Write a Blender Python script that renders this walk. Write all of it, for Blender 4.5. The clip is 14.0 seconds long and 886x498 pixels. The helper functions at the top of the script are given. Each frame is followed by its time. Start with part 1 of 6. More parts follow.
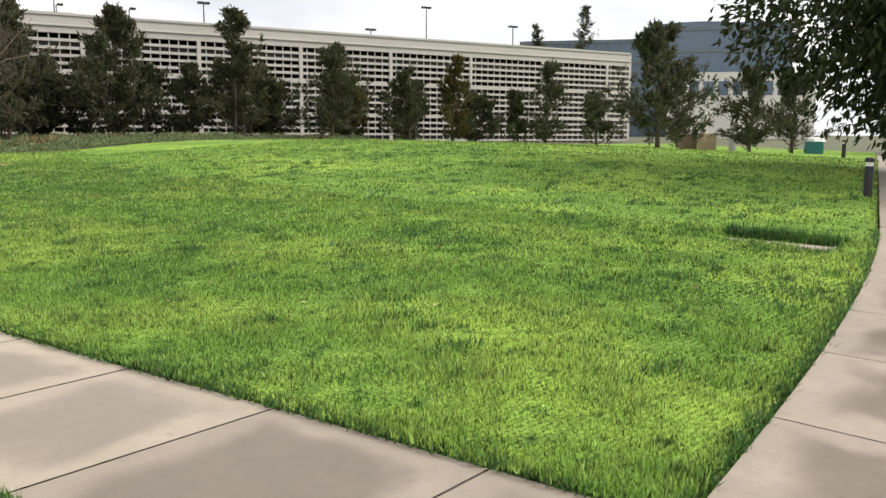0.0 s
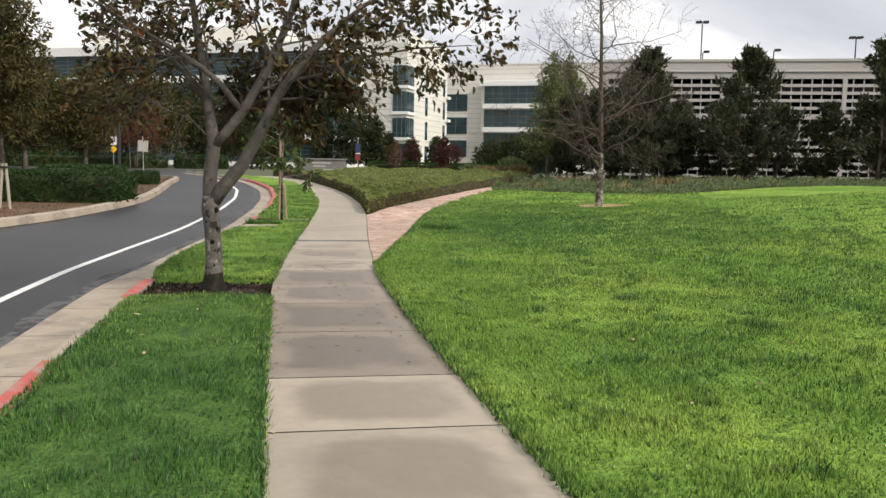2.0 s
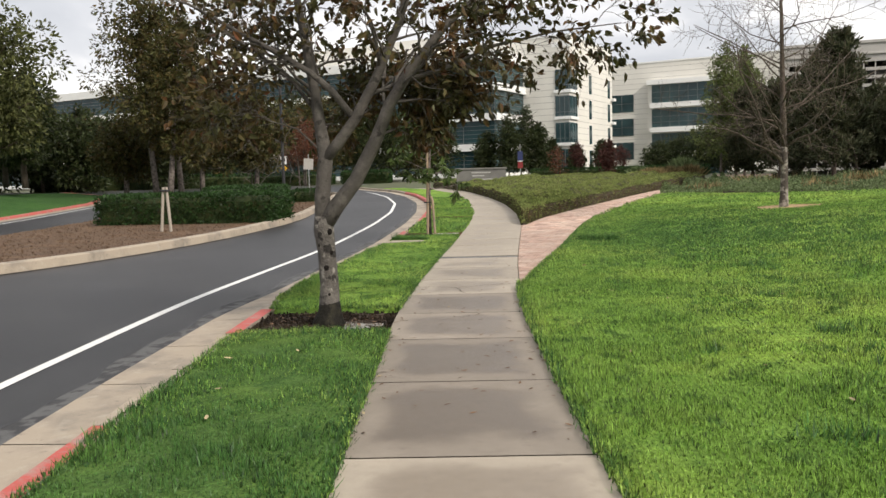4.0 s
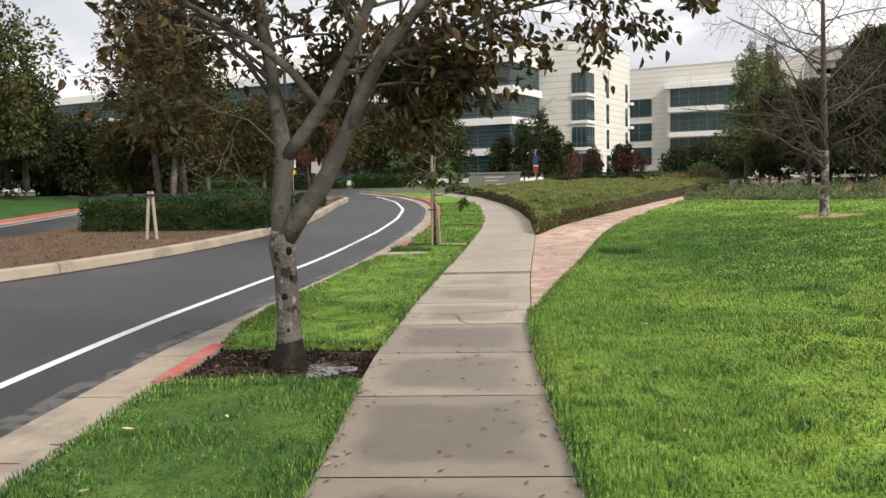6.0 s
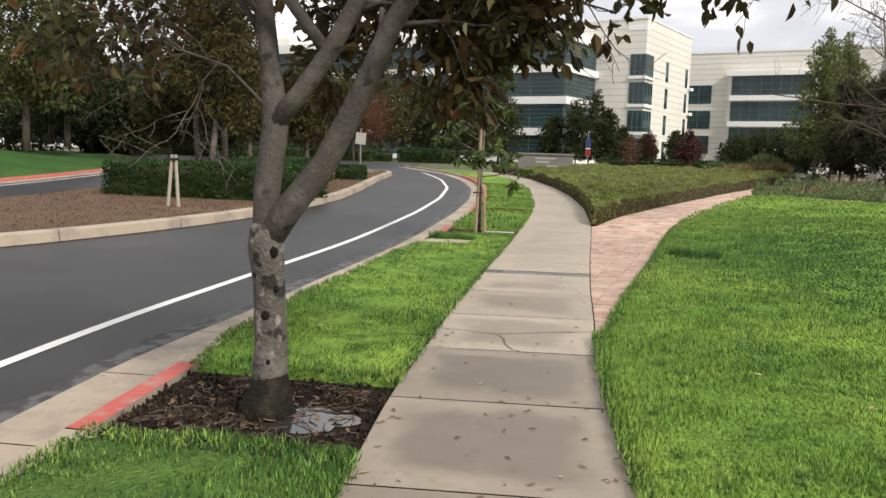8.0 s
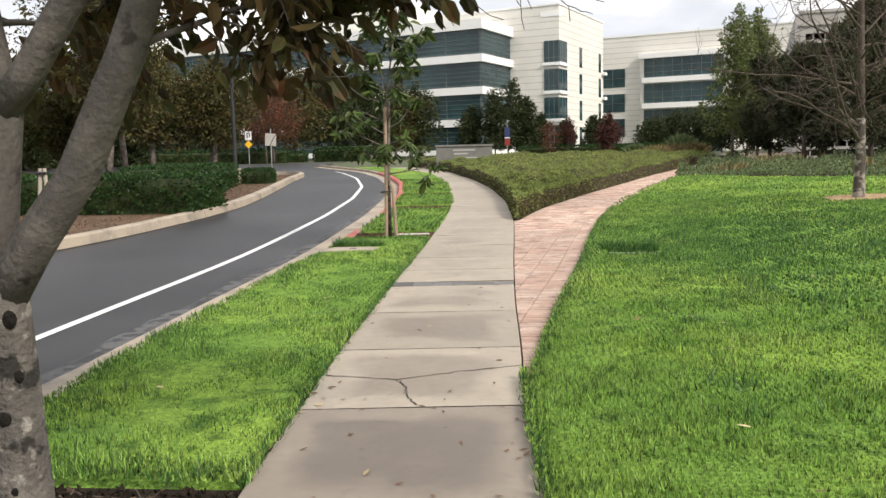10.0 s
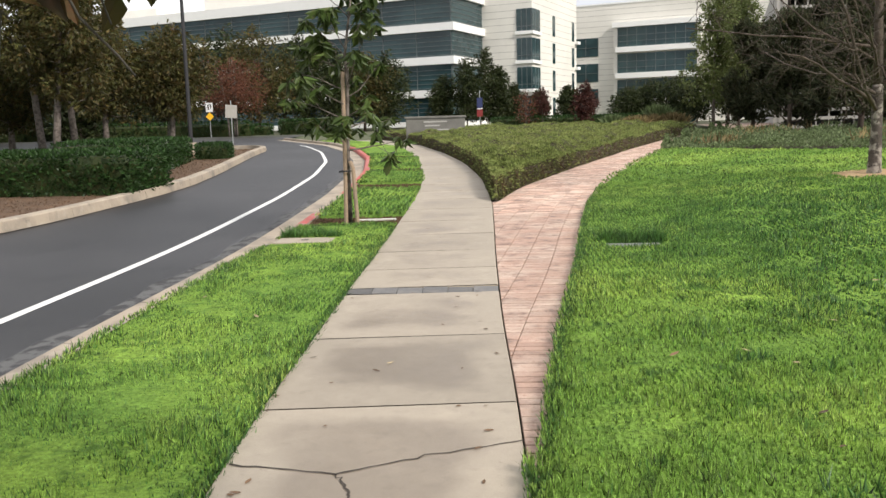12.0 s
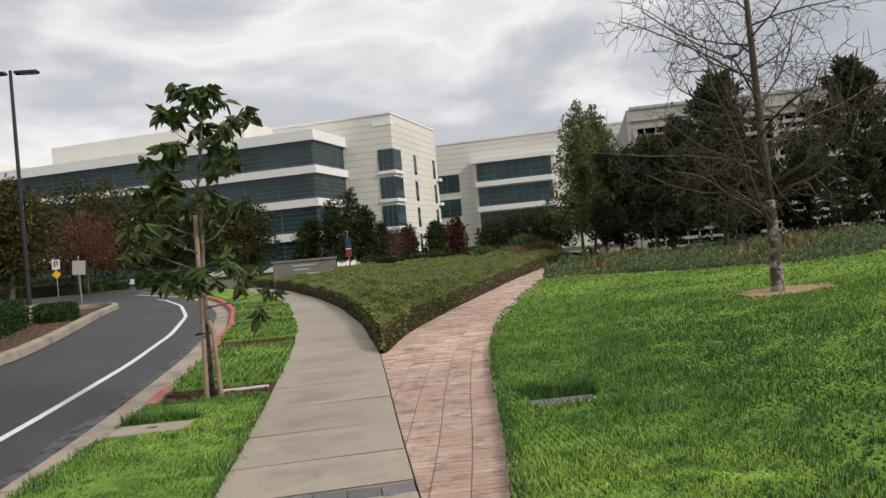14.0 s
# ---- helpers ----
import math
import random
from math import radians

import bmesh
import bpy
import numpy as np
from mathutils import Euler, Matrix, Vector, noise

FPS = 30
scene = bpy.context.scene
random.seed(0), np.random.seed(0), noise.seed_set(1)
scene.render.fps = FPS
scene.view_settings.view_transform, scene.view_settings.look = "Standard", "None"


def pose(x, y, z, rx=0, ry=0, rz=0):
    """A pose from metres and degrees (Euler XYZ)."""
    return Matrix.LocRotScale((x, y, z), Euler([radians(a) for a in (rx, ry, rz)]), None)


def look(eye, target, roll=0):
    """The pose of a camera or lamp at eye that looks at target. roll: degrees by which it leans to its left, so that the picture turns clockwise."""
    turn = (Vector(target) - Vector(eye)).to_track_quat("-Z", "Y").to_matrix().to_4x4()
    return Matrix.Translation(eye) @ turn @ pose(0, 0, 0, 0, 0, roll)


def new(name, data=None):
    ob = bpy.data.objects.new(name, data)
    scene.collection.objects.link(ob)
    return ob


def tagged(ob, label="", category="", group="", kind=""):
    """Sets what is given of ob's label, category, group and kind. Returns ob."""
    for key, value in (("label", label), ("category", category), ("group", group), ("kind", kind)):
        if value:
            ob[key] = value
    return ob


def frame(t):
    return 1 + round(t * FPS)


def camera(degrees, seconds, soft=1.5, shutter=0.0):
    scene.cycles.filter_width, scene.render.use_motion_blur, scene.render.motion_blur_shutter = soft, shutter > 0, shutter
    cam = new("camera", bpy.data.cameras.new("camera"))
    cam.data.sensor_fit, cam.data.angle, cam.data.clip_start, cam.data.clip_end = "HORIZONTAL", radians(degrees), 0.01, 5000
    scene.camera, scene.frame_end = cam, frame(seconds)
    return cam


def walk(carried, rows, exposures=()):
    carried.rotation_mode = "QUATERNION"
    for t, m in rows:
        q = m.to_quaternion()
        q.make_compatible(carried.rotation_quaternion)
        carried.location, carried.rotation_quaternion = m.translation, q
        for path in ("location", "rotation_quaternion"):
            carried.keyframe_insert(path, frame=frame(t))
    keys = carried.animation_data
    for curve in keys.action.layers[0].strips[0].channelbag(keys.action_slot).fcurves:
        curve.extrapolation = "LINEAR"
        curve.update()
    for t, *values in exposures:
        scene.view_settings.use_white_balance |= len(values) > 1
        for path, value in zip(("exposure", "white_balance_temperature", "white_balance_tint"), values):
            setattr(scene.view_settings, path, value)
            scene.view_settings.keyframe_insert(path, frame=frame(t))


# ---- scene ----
cam = camera(55.6, 14.0)
PATH = [
    (0, (-0.671, -3.928, 1.444), (0.765, -2.563, 1.173), 0.2),
    (0.5, (-0.232, -3.701, 1.449), (0.902, -2.068, 1.231), -0.2),
    (1, (0.241, -3.276, 1.438), (1.087, -1.481, 1.196), 0.1),
    (1.5, (0.534, -2.952, 1.485), (0.964, -1.018, 1.216), -0.6),
    (2, (0.691, -2.547, 1.488), (0.867, -0.564, 1.3), 1.1),
    (2.5, (0.858, -2.173, 1.481), (0.828, -0.18, 1.314), 1.1),
    (4.8, (1.05, -0.211, 1.514), (0.818, 1.768, 1.344), -1.6),
    (5, (1.005, -0.008, 1.537), (0.809, 1.976, 1.369), -1.1),
    (5.5, (1.038, 0.445, 1.489), (0.822, 2.427, 1.336), -1.6),
    (6, (1.041, 0.936, 1.493), (0.782, 2.913, 1.336), -1.2),
    (6.5, (1.035, 1.444, 1.529), (0.666, 3.403, 1.364), 0.3),
    (7, (0.957, 1.938, 1.544), (0.584, 3.895, 1.37), 2.3),
    (7.5, (0.872, 2.459, 1.546), (0.445, 4.403, 1.347), 2.0),
    (8, (0.752, 2.958, 1.541), (0.393, 4.914, 1.328), 1.9),
    (8.5, (0.704, 3.4, 1.539), (0.477, 5.377, 1.343), -0.0),
    (8.7, (0.807, 3.584, 1.469), (0.567, 5.563, 1.303), -2.7),
    (10.8, (0.773, 5.493, 1.567), (0.608, 7.461, 1.254), -0.6),
    (11, (0.768, 5.71, 1.565), (0.57, 7.671, 1.228), -0.3),
    (11.5, (0.664, 6.184, 1.566), (0.411, 8.137, 1.217), -0.2),
    (12, (0.651, 6.717, 1.557), (0.527, 8.692, 1.266), -1.5),
    (12.5, (0.614, 7.205, 1.586), (0.427, 9.185, 1.37), -1.1),
    (13, (0.612, 7.682, 1.59), (0.549, 9.676, 1.442), -3.4),
    (13.5, (0.565, 8.066, 1.634), (0.589, 10.065, 1.56), -5.7),
    (14, (0.423, 8.639, 1.615), (0.621, 10.63, 1.631), -5.0),
]
EXPOSURES = [(0, 0.80, 6800, 11), (0.5, 0.42, 6800, 11), (1.5, 0.46, 6750, 11), (2.5, 0.40, 6750, 11), (5, 0.47, 6800, 11), (8.5, 0.53, 6800, 11), (11, 0.72, 6650, 11), (12.5, 0.54, 6650, 11), (13.3, 0.2, 6700, 11), (14, -0.04, 6650, 11)]
walk(cam, [(t, look(eye, target, roll)) for t, eye, target, roll in PATH], EXPOSURES)

# ---- sky and sun ----
world = bpy.data.worlds.new("sky")
scene.world = world
world.use_nodes = True
wn, wl = world.node_tree.nodes, world.node_tree.links
wn.clear()
SUN_AZ, SUN_EL = 130.0, 38.0      # compass degrees from +y, clockwise; degrees above the horizon
w_out = wn.new("ShaderNodeOutputWorld")
w_bg = wn.new("ShaderNodeBackground")
w_sky = wn.new("ShaderNodeTexSky")
w_sky.sky_type, w_sky.sun_disc = "NISHITA", False
w_sky.sun_elevation, w_sky.sun_rotation = radians(SUN_EL), radians(SUN_AZ)
w_co = wn.new("ShaderNodeTexCoord")
w_map = wn.new("ShaderNodeMapping")
w_map.inputs["Scale"].default_value = (1.0, 1.0, 2.4)
w_n1 = wn.new("ShaderNodeTexNoise")
w_n1.inputs["Scale"].default_value, w_n1.inputs["Detail"].default_value = 2.6, 7.0
w_n1.inputs["Roughness"].default_value, w_n1.inputs["Distortion"].default_value = 0.52, 0.3
w_ramp = wn.new("ShaderNodeValToRGB")
for el, (pos, col) in zip((w_ramp.color_ramp.elements[0], w_ramp.color_ramp.elements[1], w_ramp.color_ramp.elements.new(0.52), w_ramp.color_ramp.elements.new(0.6)),
                          ((0.34, (6.0, 6.4, 7.1, 1)), (0.66, (19.0, 18.8, 18.4, 1)), (0.47, (7.8, 8.1, 8.7, 1)), (0.57, (12.4, 12.4, 12.5, 1)))):
    el.position, el.color = pos, col
w_mix = wn.new("ShaderNodeMix")
w_mix.data_type = "RGBA"
w_mix.inputs["Factor"].default_value = 0.93
wl.new(w_co.outputs["Generated"], w_map.inputs["Vector"])
wl.new(w_map.outputs["Vector"], w_n1.inputs["Vector"])
wl.new(w_n1.outputs["Fac"], w_ramp.inputs["Fac"])
wl.new(w_sky.outputs["Color"], w_mix.inputs["A"])
wl.new(w_ramp.outputs["Color"], w_mix.inputs["B"])
wl.new(w_mix.outputs["Result"], w_bg.inputs["Color"])
w_bg.inputs["Strength"].default_value = 0.078
wl.new(w_bg.outputs["Background"], w_out.inputs["Surface"])

sun = new("sun", bpy.data.lights.new("sun", "SUN"))
sun.data.energy, sun.data.angle, sun.data.color = 2.7, radians(11), (1.0, 0.95, 0.88)
_az, _el = radians(SUN_AZ), radians(SUN_EL)
sun.matrix_world = look(100 * Vector((math.sin(_az) * math.cos(_el), math.cos(_az) * math.cos(_el), math.sin(_el))), (0, 0, 0))


# ---- materials ----
def mat(name, base, rough=0.8, vary=(), grain=(), bump=(), metal=0.0, spec=0.5, island=0.0, obj_random=0.0, coat=0.0, translucent=0.0):
    """A surface. vary: (scale, colour, low, high) patches; grain: (scale, amount) light and dark; bump: (scale, strength, distance)."""
    m = bpy.data.materials.new(name)
    m.use_nodes = True
    n, l = m.node_tree.nodes, m.node_tree.links
    p = n["Principled BSDF"]
    p.inputs["Roughness"].default_value, p.inputs["Metallic"].default_value = rough, metal
    p.inputs["Specular IOR Level"].default_value, p.inputs["Coat Weight"].default_value = spec, coat
    geo = n.new("ShaderNodeNewGeometry")
    rgb = n.new("ShaderNodeRGB")
    rgb.outputs[0].default_value = (*base, 1)
    col = rgb.outputs[0]
    for scale, other, low, high in vary:
        t = n.new("ShaderNodeTexNoise")
        t.inputs["Scale"].default_value, t.inputs["Detail"].default_value, t.inputs["Roughness"].default_value = scale, 5, 0.6
        l.new(geo.outputs["Position"], t.inputs["Vector"])
        r = n.new("ShaderNodeMapRange")
        r.inputs["From Min"].default_value, r.inputs["From Max"].default_value = low, high
        l.new(t.outputs["Fac"], r.inputs["Value"])
        x = n.new("ShaderNodeMix")
        x.data_type = "RGBA"
        x.inputs["B"].default_value = (*other, 1)
        l.new(r.outputs["Result"], x.inputs["Factor"])
        l.new(col, x.inputs["A"])
        col = x.outputs["Result"]
    def shade(source, amount, col):
        r = n.new("ShaderNodeMapRange")
        r.inputs["To Min"].default_value, r.inputs["To Max"].default_value = 1 - amount, 1 + amount
        l.new(source, r.inputs["Value"])
        x = n.new("ShaderNodeVectorMath")
        x.operation = "SCALE"
        l.new(col, x.inputs[0])
        l.new(r.outputs["Result"], x.inputs["Scale"])
        return x.outputs["Vector"]
    for scale, amount in grain:
        t = n.new("ShaderNodeTexNoise")
        t.inputs["Scale"].default_value, t.inputs["Detail"].default_value = scale, 3
        l.new(geo.outputs["Position"], t.inputs["Vector"])
        col = shade(t.outputs["Fac"], amount, col)
    if island:
        col = shade(geo.outputs["Random Per Island"], island, col)
    if obj_random:
        info = n.new("ShaderNodeObjectInfo")
        col = shade(info.outputs["Random"], obj_random, col)
    l.new(col, p.inputs["Base Color"])
    if bump:
        scale, strength, distance = bump
        t = n.new("ShaderNodeTexNoise")
        t.inputs["Scale"].default_value, t.inputs["Detail"].default_value = scale, 4
        l.new(geo.outputs["Position"], t.inputs["Vector"])
        b = n.new("ShaderNodeBump")
        b.inputs["Strength"].default_value, b.inputs["Distance"].default_value = strength, distance
        l.new(t.outputs["Fac"], b.inputs["Height"])
        l.new(b.outputs["Normal"], p.inputs["Normal"])
    if translucent:
        tr = n.new("ShaderNodeBsdfTranslucent")
        l.new(col, tr.inputs["Color"])
        x = n.new("ShaderNodeMixShader")
        x.inputs["Fac"].default_value = translucent
        l.new(p.outputs["BSDF"], x.inputs[1])
        l.new(tr.outputs["BSDF"], x.inputs[2])
        l.new(x.outputs["Shader"], n["Material Output"].inputs["Surface"])
    return m


M_SOIL = mat("soil", (0.022, 0.016, 0.011), 0.9, vary=[(3, (0.06, 0.042, 0.026), 0.48, 0.7), (14, (0.10, 0.07, 0.042), 0.58, 0.72)], grain=[(60, 0.6)], bump=(40, 1.0, 0.04), spec=0.2)
M_GROUND = mat("ground", (0.07, 0.085, 0.04), 0.95, vary=[(0.05, (0.10, 0.09, 0.05), 0.4, 0.7)], grain=[(2, 0.4)])
M_LAWN = mat("lawn", (0.165, 0.29, 0.05), 0.95, vary=[(0.4, (0.27, 0.42, 0.065), 0.45, 0.6), (1.6, (0.11, 0.215, 0.036), 0.53, 0.64), (5, (0.085, 0.17, 0.03), 0.54, 0.7), (0.9, (0.32, 0.34, 0.10), 0.70, 0.85)],
             grain=[(30, 0.7), (7, 0.35)], bump=(40, 1.0, 0.06), spec=0.15)
M_BLADE = mat("grass_blade", (0.195, 0.325, 0.063), 0.5, vary=[(0.4, (0.31, 0.42, 0.095), 0.45, 0.6), (1.3, (0.14, 0.26, 0.045), 0.54, 0.64), (5, (0.062, 0.13, 0.03), 0.54, 0.66), (0.9, (0.36, 0.36, 0.12), 0.68, 0.85)],
              island=0.9, spec=0.4, translucent=0.3)
# darker grass, lush patches as well as shade put into the blade colour
M_LUSHSHADE = mat("lush_shaded_grass", (0.058, 0.14, 0.034), 0.45, vary=[(1.1, (0.09, 0.19, 0.042), 0.48, 0.62), (6, (0.035, 0.095, 0.026), 0.52, 0.66)], island=0.9, spec=0.45, translucent=0.25)
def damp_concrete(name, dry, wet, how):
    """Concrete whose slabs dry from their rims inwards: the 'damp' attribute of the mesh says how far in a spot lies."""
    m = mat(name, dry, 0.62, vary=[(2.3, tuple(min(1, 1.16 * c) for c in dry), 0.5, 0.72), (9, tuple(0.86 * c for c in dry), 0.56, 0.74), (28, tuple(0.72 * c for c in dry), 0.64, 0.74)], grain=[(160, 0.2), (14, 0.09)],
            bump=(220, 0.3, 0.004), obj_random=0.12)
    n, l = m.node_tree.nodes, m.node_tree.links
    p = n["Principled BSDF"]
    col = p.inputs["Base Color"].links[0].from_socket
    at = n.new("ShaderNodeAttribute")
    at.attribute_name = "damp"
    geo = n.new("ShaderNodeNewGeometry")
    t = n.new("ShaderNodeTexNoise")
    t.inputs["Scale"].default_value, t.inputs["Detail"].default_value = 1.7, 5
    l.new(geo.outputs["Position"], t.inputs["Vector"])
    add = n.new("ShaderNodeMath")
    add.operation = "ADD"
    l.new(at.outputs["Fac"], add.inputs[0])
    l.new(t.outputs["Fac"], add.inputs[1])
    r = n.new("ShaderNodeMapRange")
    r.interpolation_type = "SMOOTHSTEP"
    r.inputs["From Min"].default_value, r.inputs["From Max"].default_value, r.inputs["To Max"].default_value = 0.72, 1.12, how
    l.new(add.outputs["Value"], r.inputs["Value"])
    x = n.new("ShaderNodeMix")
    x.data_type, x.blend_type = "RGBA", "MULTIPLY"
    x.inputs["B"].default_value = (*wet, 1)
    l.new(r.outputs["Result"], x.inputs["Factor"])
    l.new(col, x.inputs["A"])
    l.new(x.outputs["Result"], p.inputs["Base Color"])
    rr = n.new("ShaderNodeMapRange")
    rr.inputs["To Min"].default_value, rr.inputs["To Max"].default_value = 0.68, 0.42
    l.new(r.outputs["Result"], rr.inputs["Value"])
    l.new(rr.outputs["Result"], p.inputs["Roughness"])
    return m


# turf of the first verge stretch, the tree's shade mixed into its green
M_VERGESHADE = mat("shaded_verge_turf", (0.08, 0.155, 0.036), 0.95, vary=[(0.6, (0.12, 0.21, 0.042), 0.45, 0.62), (4, (0.05, 0.11, 0.025), 0.5, 0.7)], grain=[(30, 0.7), (7, 0.35)], bump=(40, 1.0, 0.06), spec=0.15)
# lawn across the road: darkened copy of the lawn, tree shade in its colour
M_SHADELAWN = mat("shaded_lawn", (0.042, 0.105, 0.026), 0.95, vary=[(0.3, (0.06, 0.14, 0.032), 0.45, 0.62), (3, (0.03, 0.075, 0.02), 0.5, 0.7)], grain=[(20, 0.6), (5, 0.3)], bump=(30, 1.0, 0.06), spec=0.15)
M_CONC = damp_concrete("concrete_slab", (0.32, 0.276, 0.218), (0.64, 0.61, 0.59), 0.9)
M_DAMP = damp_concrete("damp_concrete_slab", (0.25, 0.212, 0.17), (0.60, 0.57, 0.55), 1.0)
M_CURB = mat("curb_concrete", (0.36, 0.30, 0.23), 0.8, vary=[(1.2, (0.22, 0.19, 0.155), 0.46, 0.64), (5, (0.42, 0.37, 0.30), 0.55, 0.8), (11, (0.15, 0.13, 0.11), 0.62, 0.76)], grain=[(120, 0.2)], bump=(150, 0.3, 0.005))
M_RED = mat("red_curb_paint", (0.46, 0.085, 0.07), 0.7, vary=[(4, (0.34, 0.27, 0.23), 0.5, 0.68), (16, (0.30, 0.20, 0.17), 0.52, 0.75)], grain=[(90, 0.2)], bump=(120, 0.3, 0.004))
M_ASPH = mat("asphalt", (0.018, 0.0187, 0.021), 0.5, vary=[(0.22, (0.040, 0.040, 0.043), 0.45, 0.66), (1.1, (0.028, 0.0287, 0.031), 0.5, 0.72), (3.5, (0.012, 0.012, 0.013), 0.58, 0.72)], grain=[(240, 0.45), (60, 0.2)], bump=(200, 0.6, 0.007), spec=0.42)
M_LINE = mat("road_paint", (0.72, 0.72, 0.70), 0.6, vary=[(20, (0.4, 0.4, 0.4), 0.58, 0.75)], grain=[(90, 0.12)])
M_BRICK = mat("brick_paver", (0.44, 0.295, 0.23), 0.85, vary=[(1.4, (0.52, 0.40, 0.325), 0.42, 0.62), (5, (0.25, 0.175, 0.145), 0.52, 0.68), (22, (0.34, 0.20, 0.15), 0.56, 0.7)], grain=[(120, 0.28), (35, 0.15)], bump=(90, 0.6, 0.006), obj_random=0.12, island=0.3)
M_STRIP = mat("dark_slate_paver", (0.12, 0.118, 0.116), 0.8, vary=[(9, (0.16, 0.15, 0.14), 0.5, 0.7)], grain=[(70, 0.3)], bump=(60, 0.5, 0.01), obj_random=0.25)
M_WOODY = mat("woody_twigs", (0.05, 0.038, 0.022), 0.95, vary=[(9, (0.085, 0.065, 0.04), 0.45, 0.7)], grain=[(40, 0.5)], bump=(35, 1.0, 0.04))
M_PAVER_BED = mat("paver_bedding", (0.25, 0.175, 0.135), 0.95, grain=[(80, 0.3)])
M_JOINT = mat("joint_sand", (0.11, 0.09, 0.07), 0.95, grain=[(80, 0.4)])
M_MULCH = mat("bark_mulch", (0.11, 0.065, 0.036), 0.95, vary=[(2, (0.17, 0.10, 0.055), 0.45, 0.7)], grain=[(45, 0.6)], bump=(40, 1.0, 0.05))
M_WALL = mat("white_panel", (0.70, 0.68, 0.62), 0.75, vary=[(0.2, (0.62, 0.60, 0.55), 0.4, 0.75)], grain=[(3, 0.05)])
M_WALL2 = mat("white_band", (0.78, 0.78, 0.76), 0.6, grain=[(1.5, 0.05)])
M_GAR = mat("garage_precast", (0.40, 0.385, 0.36), 0.85, vary=[(0.3, (0.38, 0.36, 0.33), 0.42, 0.7)], grain=[(4, 0.08)])
M_PJOINT = mat("panel_joint", (0.36, 0.35, 0.32), 0.9, grain=[(3, 0.2)])
# near-black concrete: the gloom behind the garage grille is in its colour
M_SHADEC = mat("shaded_concrete", (0.05, 0.05, 0.05), 0.9, grain=[(2, 0.3)])
M_GLASS = mat("tinted_glass", (0.018, 0.04, 0.045), 0.12, vary=[(0.25, (0.03, 0.065, 0.07), 0.4, 0.6)], spec=0.35)
M_BLUE = mat("blue_glass", (0.045, 0.085, 0.13), 0.1, vary=[(0.1, (0.07, 0.12, 0.17), 0.4, 0.6)], spec=0.8)
M_MULL = mat("mullion_metal", (0.13, 0.15, 0.15), 0.5, metal=0.3, grain=[(3, 0.1)])
M_DKMETAL = mat("dark_metal", (0.03, 0.03, 0.033), 0.5, metal=0.3, grain=[(10, 0.2)])
M_STEEL = mat("galvanised_steel", (0.42, 0.43, 0.43), 0.45, metal=0.8, grain=[(60, 0.2)])
M_BARK = mat("grey_bark", (0.085, 0.076, 0.066), 0.9, vary=[(5, (0.135, 0.122, 0.105), 0.48, 0.62), (12, (0.25, 0.23, 0.20), 0.59, 0.67), (7, (0.02, 0.017, 0.014), 0.55, 0.60)], grain=[(60, 0.35)], bump=(35, 0.9, 0.025))
M_SCAR = mat("scar_bark", (0.014, 0.012, 0.010), 0.95, grain=[(50, 0.4)], bump=(50, 0.9, 0.02), spec=0.15)
M_LIMB = mat("limb_bark", (0.080, 0.071, 0.061), 0.9, vary=[(5, (0.13, 0.116, 0.10), 0.48, 0.64), (9, (0.035, 0.03, 0.025), 0.56, 0.66)], grain=[(60, 0.35)], bump=(40, 0.7, 0.015))
M_BARKD = mat("dark_bark", (0.075, 0.055, 0.042), 0.95, vary=[(6, (0.12, 0.10, 0.085), 0.5, 0.7)], grain=[(30, 0.4)], bump=(20, 0.8, 0.03))
M_BARKP = mat("pale_bark", (0.17, 0.145, 0.125), 0.9, vary=[(7, (0.075, 0.06, 0.05), 0.45, 0.6)], grain=[(30, 0.3)], bump=(25, 0.6, 0.02))
M_BARKW = mat("flaking_pale_bark", (0.28, 0.25, 0.215), 0.9, vary=[(3.5, (0.075, 0.06, 0.05), 0.46, 0.54), (11, (0.05, 0.04, 0.033), 0.54, 0.62)], grain=[(30, 0.3)], bump=(25, 0.8, 0.02))
M_STAKE = mat("stake_wood", (0.30, 0.22, 0.15), 0.85, vary=[(8, (0.21, 0.16, 0.12), 0.45, 0.7)], grain=[(60, 0.3)])
def leaf(name, base, other, third, rough=0.5):
    return mat(name, base, rough, vary=[(2.2, other, 0.45, 0.65), (7, third, 0.55, 0.75)], island=0.55, spec=0.22, translucent=0.3)
M_LEAF_AUT = leaf("autumn_leaf", (0.06, 0.06, 0.022), (0.10, 0.055, 0.022), (0.13, 0.035, 0.02))
M_LEAF_MAG = leaf("glossy_leaf", (0.05, 0.08, 0.022), (0.075, 0.105, 0.03), (0.10, 0.085, 0.03), 0.35)
M_LEAF_DK = leaf("dark_leaf", (0.028, 0.042, 0.014), (0.045, 0.055, 0.018), (0.07, 0.05, 0.02))
M_LEAF_PINE = leaf("pine_needle", (0.055, 0.066, 0.034), (0.075, 0.076, 0.04), (0.12, 0.085, 0.052), 0.6)
M_LEAF_POP = leaf("poplar_leaf", (0.11, 0.145, 0.045), (0.14, 0.155, 0.055), (0.14, 0.125, 0.055))
M_LEAF_BRN = leaf("brown_green_leaf", (0.06, 0.065, 0.02), (0.095, 0.065, 0.022), (0.11, 0.05, 0.02))
M_LEAF_RED = leaf("red_leaf", (0.12, 0.045, 0.026), (0.15, 0.065, 0.035), (0.075, 0.04, 0.028), 0.6)
M_LEAF_CRIM = leaf("crimson_leaf", (0.06, 0.022, 0.018), (0.085, 0.035, 0.025), (0.06, 0.03, 0.02), 0.6)
